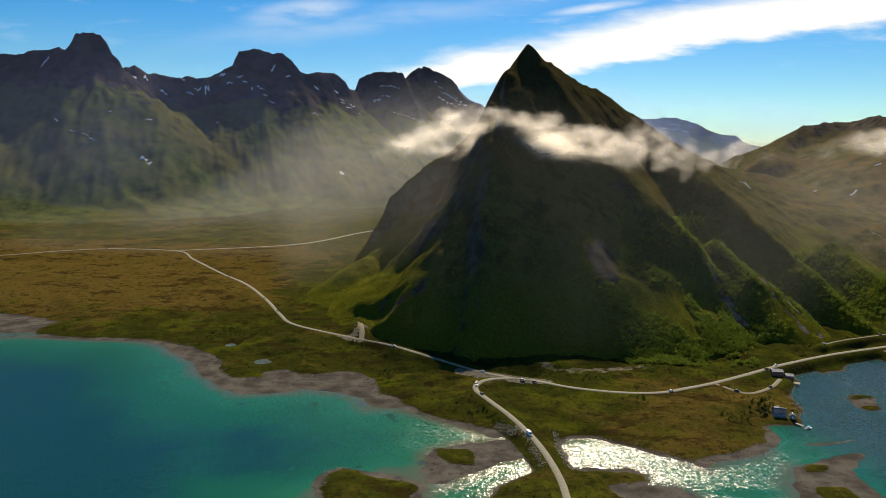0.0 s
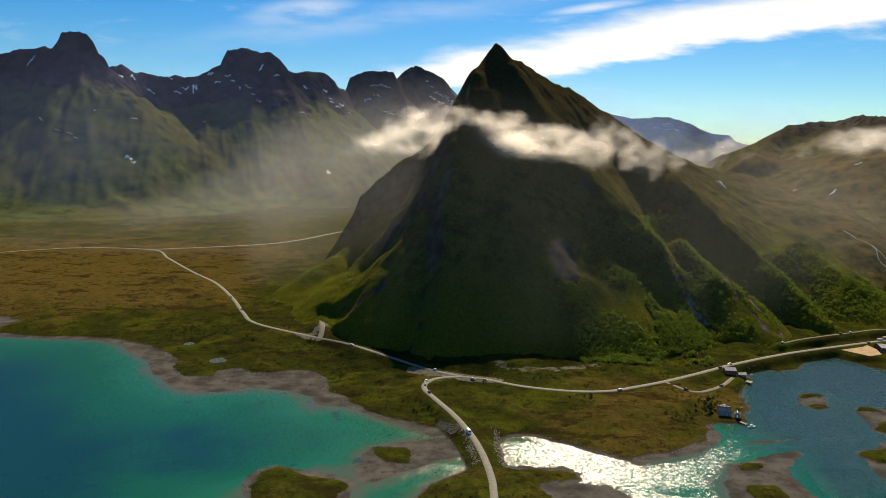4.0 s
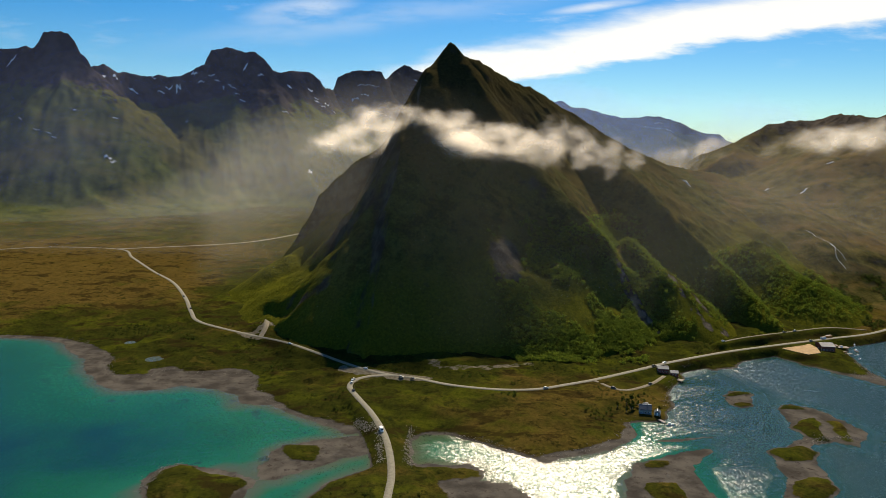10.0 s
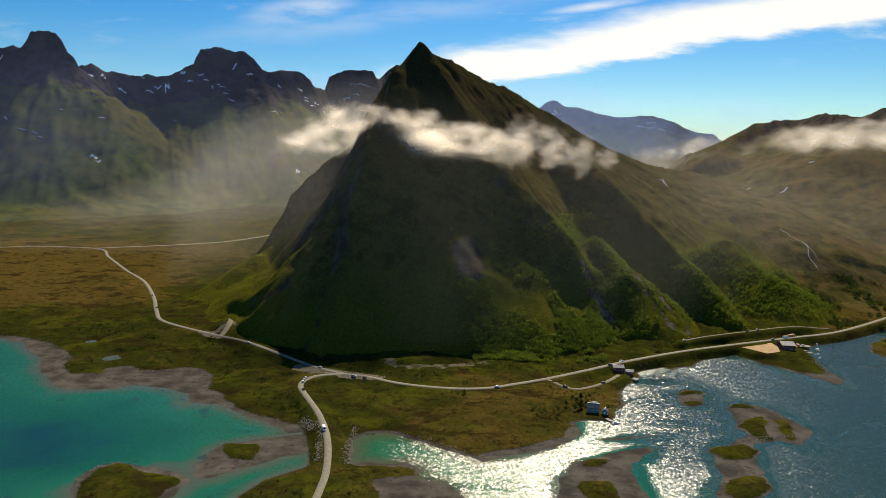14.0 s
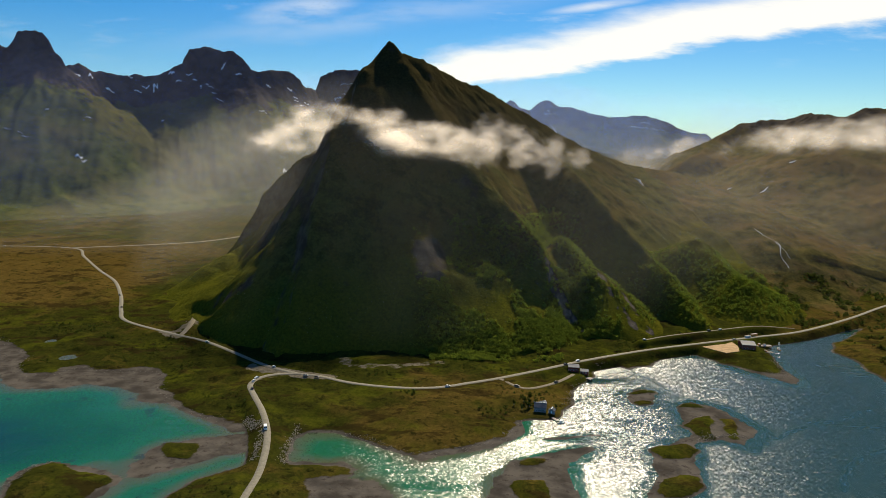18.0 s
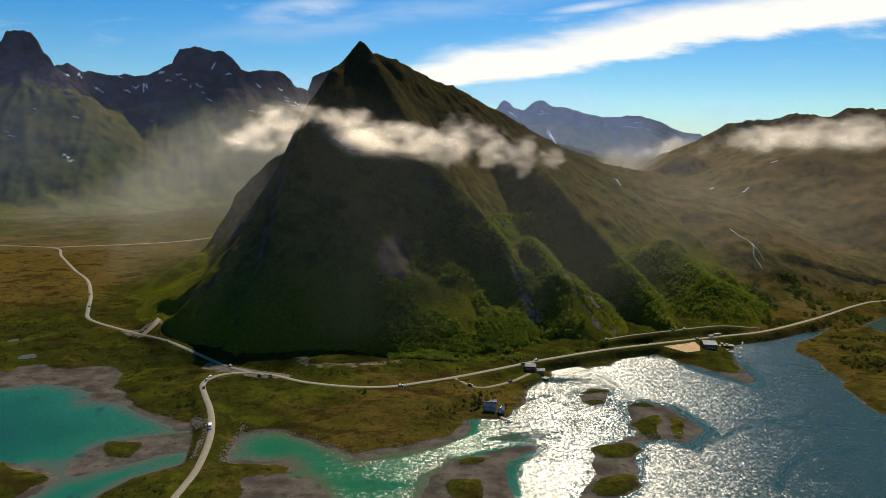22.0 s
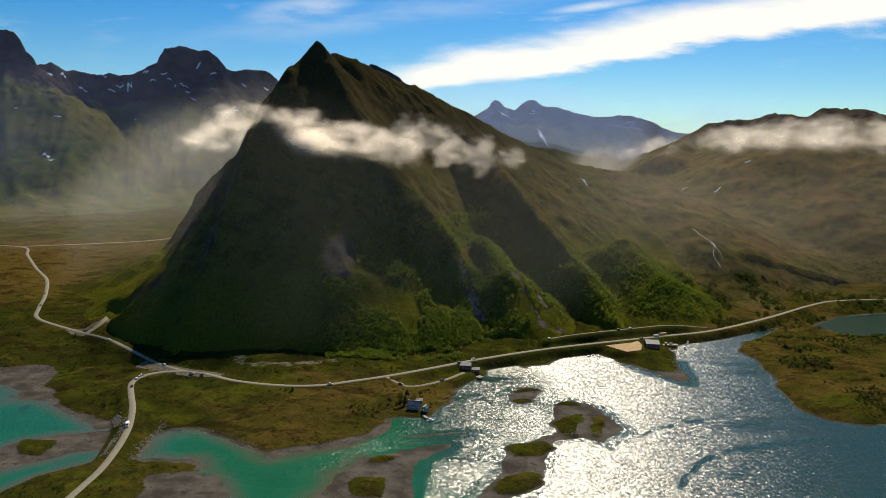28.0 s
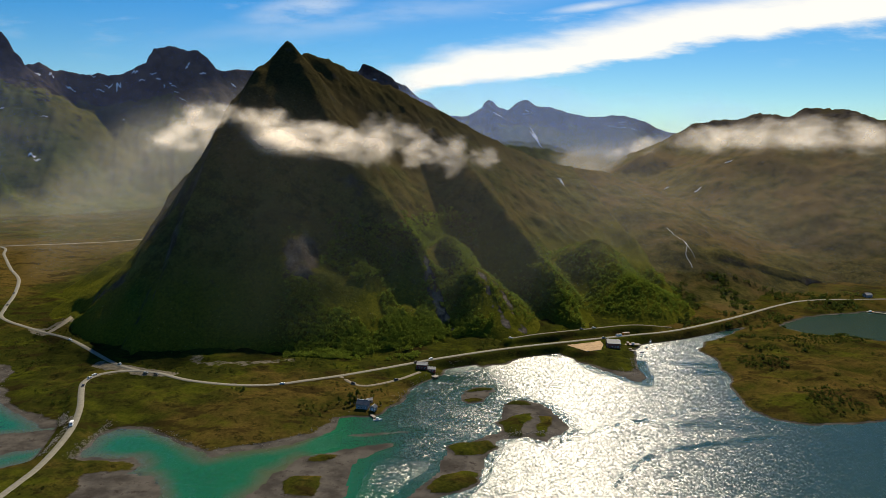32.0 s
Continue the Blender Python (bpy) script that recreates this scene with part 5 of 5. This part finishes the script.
boat("fishing_boat", 572, 744, 80, 10, ORANGE, "orange and white fishing boat at the quay")
boat("rowing_boat", 557, 712, 40, 5, GLOSS, "small white rowing boat on the shore", False)
boat("rowing_boat", 562, 726, 20, 5.5, GLOSS, "small white boat beside the shed", False)
boat("motorboat", 952, 968, 0, 12, GLOSS, "white boat moored in the far bay")
boat("fishing_boat", 950, 950, 10, 12, ORANGE, "tan wooden boat moored in the far bay")

# the raised gravel yard beside the shed
yard_line = [(475, 730), (500, 745), (520, 750), (520, 729), (513, 709), (496, 702)]
bm = bmesh.new()
lower = [bm.verts.new((x, y, 5.0)) for x, y in yard_line]
upper = [bm.verts.new((x, y, 7.4)) for x, y in yard_line]
bm.faces.new(upper)
for i in range(6):
    j = (i + 1) % 6
    bm.faces.new((lower[i], lower[j], upper[j], upper[i]))
bmesh.ops.recalc_face_normals(bm, faces=bm.faces[:])
me = bpy.data.meshes.new("gravel_yard")
bm.to_mesh(me)
bm.free()
me.materials.append(YARD), me.materials.append(STONE)
for f in me.polygons:
    f.material_index = 0 if f.normal.z > 0.5 else 1
tagged(new("gravel_yard", me), "tan gravel yard with a low retaining edge", "yard", kind="structure")


def crate(x, y, turn, size, mat, label, z=None):
    top = tagged(new("container"), label, "container", "containers on the quay")
    top.matrix_basis = pose(x, y, at_height(x, y) if z is None else z, 0, 0, turn)
    w, d, h = size
    part("body", box(-w / 2, w / 2, -d / 2, d / 2, 0, h, 0.05), mat, top)
    part("door", box(w / 2, w / 2 + 0.06, -d / 2 + 0.15, d / 2 - 0.15, 0.15, h - 0.15), TIMBER, top)
    part("roof_rail", box(-w / 2, w / 2, -d / 2, d / 2, h, h + 0.08), TIMBER, top)


crate(556, 772, 25, (9, 3, 2.6), ORANGE, "orange container by the shore road")
crate(546, 765, 25, (7, 2.6, 2.4), GLOSS, "white container by the shore road")
crate(552, 748, 80, (5, 2.5, 2.2), ORANGE, "orange container on the quay", 3.2)
crate(558, 749, 10, (3, 2.2, 1.6), GLOSS, "white container on the quay", 3.2)
crate(549, 726, -10, (3, 2.0, 1.4), ORANGE, "small orange container on the low quay", 2.8)


# ---- vehicles ----
def car(paint, label, van=False):
    top = tagged(new("campervan" if van else "car"), label, "van" if van else "car", "vehicles on the road")
    if van:
        length, w = 6.2, 2.2
        part("body", prism([(-3.1, 0.4), (3.1, 0.4), (3.1, 1.2), (2.5, 1.5), (2.0, 2.3), (1.9, 2.9), (-3.0, 2.9), (-3.1, 2.8)], -w / 2, w / 2), paint, top)
        part("windscreen", prism([(2.53, 1.5), (2.06, 2.25), (2.0, 2.25), (2.45, 1.5)], -w / 2 + 0.1, w / 2 - 0.1), PANE, top)
        for s in (-1, 1):
            part("side_window", box(min(s * 1.1, s * 1.13), max(s * 1.1, s * 1.13), -1.8, -0.4, 1.5, 2.2), PANE, top)
    else:
        length, w = 4.4, 1.8
        part("body", prism([(-2.2, 0.3), (2.2, 0.3), (2.2, 0.75), (1.2, 0.95), (0.55, 1.45), (-1.3, 1.5), (-2.05, 1.0), (-2.2, 0.9)], -w / 2, w / 2), paint, top)
        part("windscreen", prism([(1.2, 0.97), (0.57, 1.44), (0.6, 1.46), (1.24, 0.99)], -w / 2 + 0.12, w / 2 - 0.12), PANE, top)
        part("rear_window", prism([(-2.05, 1.02), (-1.32, 1.48), (-1.36, 1.5), (-2.1, 1.04)], -w / 2 + 0.12, w / 2 - 0.12), PANE, top)
        for s in (-1, 1):
            part("side_window", prism([(0.95, 0.98), (0.5, 1.38), (-1.25, 1.42), (-1.7, 1.02)], min(s * w / 2, s * (w / 2 + 0.02)), max(s * w / 2, s * (w / 2 + 0.02))), PANE, top)
    for s in (-1, 1):
        for yy in (-length * 0.3, length * 0.31):
            bm = bmesh.new()
            bmesh.ops.create_cone(bm, cap_ends=True, segments=14, radius1=0.34, radius2=0.34, depth=0.22, matrix=pose(s * (w / 2 - 0.08), yy, 0.34, 0, 90))
            part("wheel", bm, RUBBER, top)
        part("headlight", box(s * w * 0.38 - 0.18, s * w * 0.38 + 0.18, length / 2, length / 2 + 0.03, 0.6, 0.78), GLOSS, top)
        part("tail_light", box(s * w * 0.4 - 0.12, s * w * 0.4 + 0.12, -length / 2 - 0.03, -length / 2, 0.7, 0.95), REDP, top)
    return top


def on_road(thing, line, x, y, lane, lift=0.2):
    """Set a vehicle on the road at the place nearest to (x, y), in a lane to the side of its middle."""
    i = int(np.argmin(np.hypot(line[:, 0] - x, line[:, 1] - y)))
    a, b = line[max(i - 1, 0)], line[min(i + 1, len(line) - 1)]
    t = (b - a)[:2] / np.hypot(*(b - a)[:2])
    s = 1 if lane > 0 else -1
    thing.matrix_basis = pose(line[i, 0] + t[1] * lane, line[i, 1] - t[0] * lane, line[i, 2] + lift, 0, 0, math.degrees(math.atan2(-s * t[0], s * t[1])))


MODELS = {"white": car(GLOSS, "small white car on the grey road"), "dark": car(DARKP, "dark car on the grey road"), "silver": car(SILVER, "silver car on the grey road"),
          "van": car(GLOSS, "white campervan on the grey road", True)}
used = set()
for kind, line, x, y, lane in (("white", ROADS[2], 29, 579, 1.1), ("white", ROADS[2], 34, 590, -1.1), ("dark", ROADS[2], 37, 562, 1.1), ("silver", ROADS[1], 74, 598, 4.5), ("dark", ROADS[1], 84, 597, 4.5), ("white", ROADS[0], 34, 622, -1.1),
                               ("van", ROADS[2], 67, 489, -1.1), ("dark", ROADS[1], 318, 650, 1.1), ("white", ROADS[1], 335, 662, -1.1), ("dark", ROADS[5], 268, 589, 0.2), ("dark", ROADS[5], 302, 606, 0.2), ("silver", ROADS[1], 524, 755, 1.1),
                               ("white", ROADS[0], -46, 698, 1.1), ("dark", ROADS[0], -205, 845, -1.1), ("dark", ROADS[0], -235, 910, 1.1), ("silver", ROADS[0], -330, 1062, 1.1), ("white", ROADS[4], 393, 706, 0.1), ("white", ROADS[4], 520, 778, 0.1), ("dark", ROADS[4], 500, 770, 0.1), ("white", ROADS[1], 205, 584, 1.1), ("silver", ROADS[0], -640, 1306, 1.1)):
    thing = MODELS[kind]
    if kind in used:
        thing = copy_thing(thing, Matrix())
    used.add(kind)
    on_road(thing, line, x, y, lane)


# ---- trees by the house ----
def tree(x, y, tall, seed, label):
    rng = np.random.default_rng(seed)
    top = tagged(new("birch_tree"), label, "tree", "trees by the house")
    top.matrix_basis = pose(x, y, at_height(x, y) - 0.1)
    bm = bmesh.new()
    bmesh.ops.create_cone(bm, cap_ends=True, segments=8, radius1=0.18, radius2=0.05, depth=tall * 0.8, matrix=pose(0, 0, tall * 0.4))
    for i in range(5):
        a = rng.uniform(0, 360)
        z = tall * rng.uniform(0.3, 0.65)
        bmesh.ops.create_cone(bm, cap_ends=True, segments=5, radius1=0.07, radius2=0.02, depth=tall * 0.35, matrix=pose(0, 0, z, 0, 0, a) @ pose(0, 0, 0, 50) @ pose(0, 0, tall * 0.17))
    part("trunk", bm, BARK, top)
    v = rng.normal(size=(9, 3)) * np.array([tall * 0.16, tall * 0.16, tall * 0.17]) + np.array([0, 0, tall * 0.55])
    verts, faces = leaf_cloud(np.c_[v, rng.uniform(0.14, 0.22, 9) * tall], 0.34, 120, rng)
    crown = triangles("crown", verts, faces, SHRUB)
    crown.parent = top


for i, (x, y, tall) in enumerate(((270, 549, 7), (267, 545, 6), (271, 558, 6.5), (275, 553, 5), (263, 541, 4.5), (292, 547, 4), (257, 548, 4), (266, 553, 5.5))):
    tree(x, y, tall, 40 + i, "small leafy birch tree beside the white house")
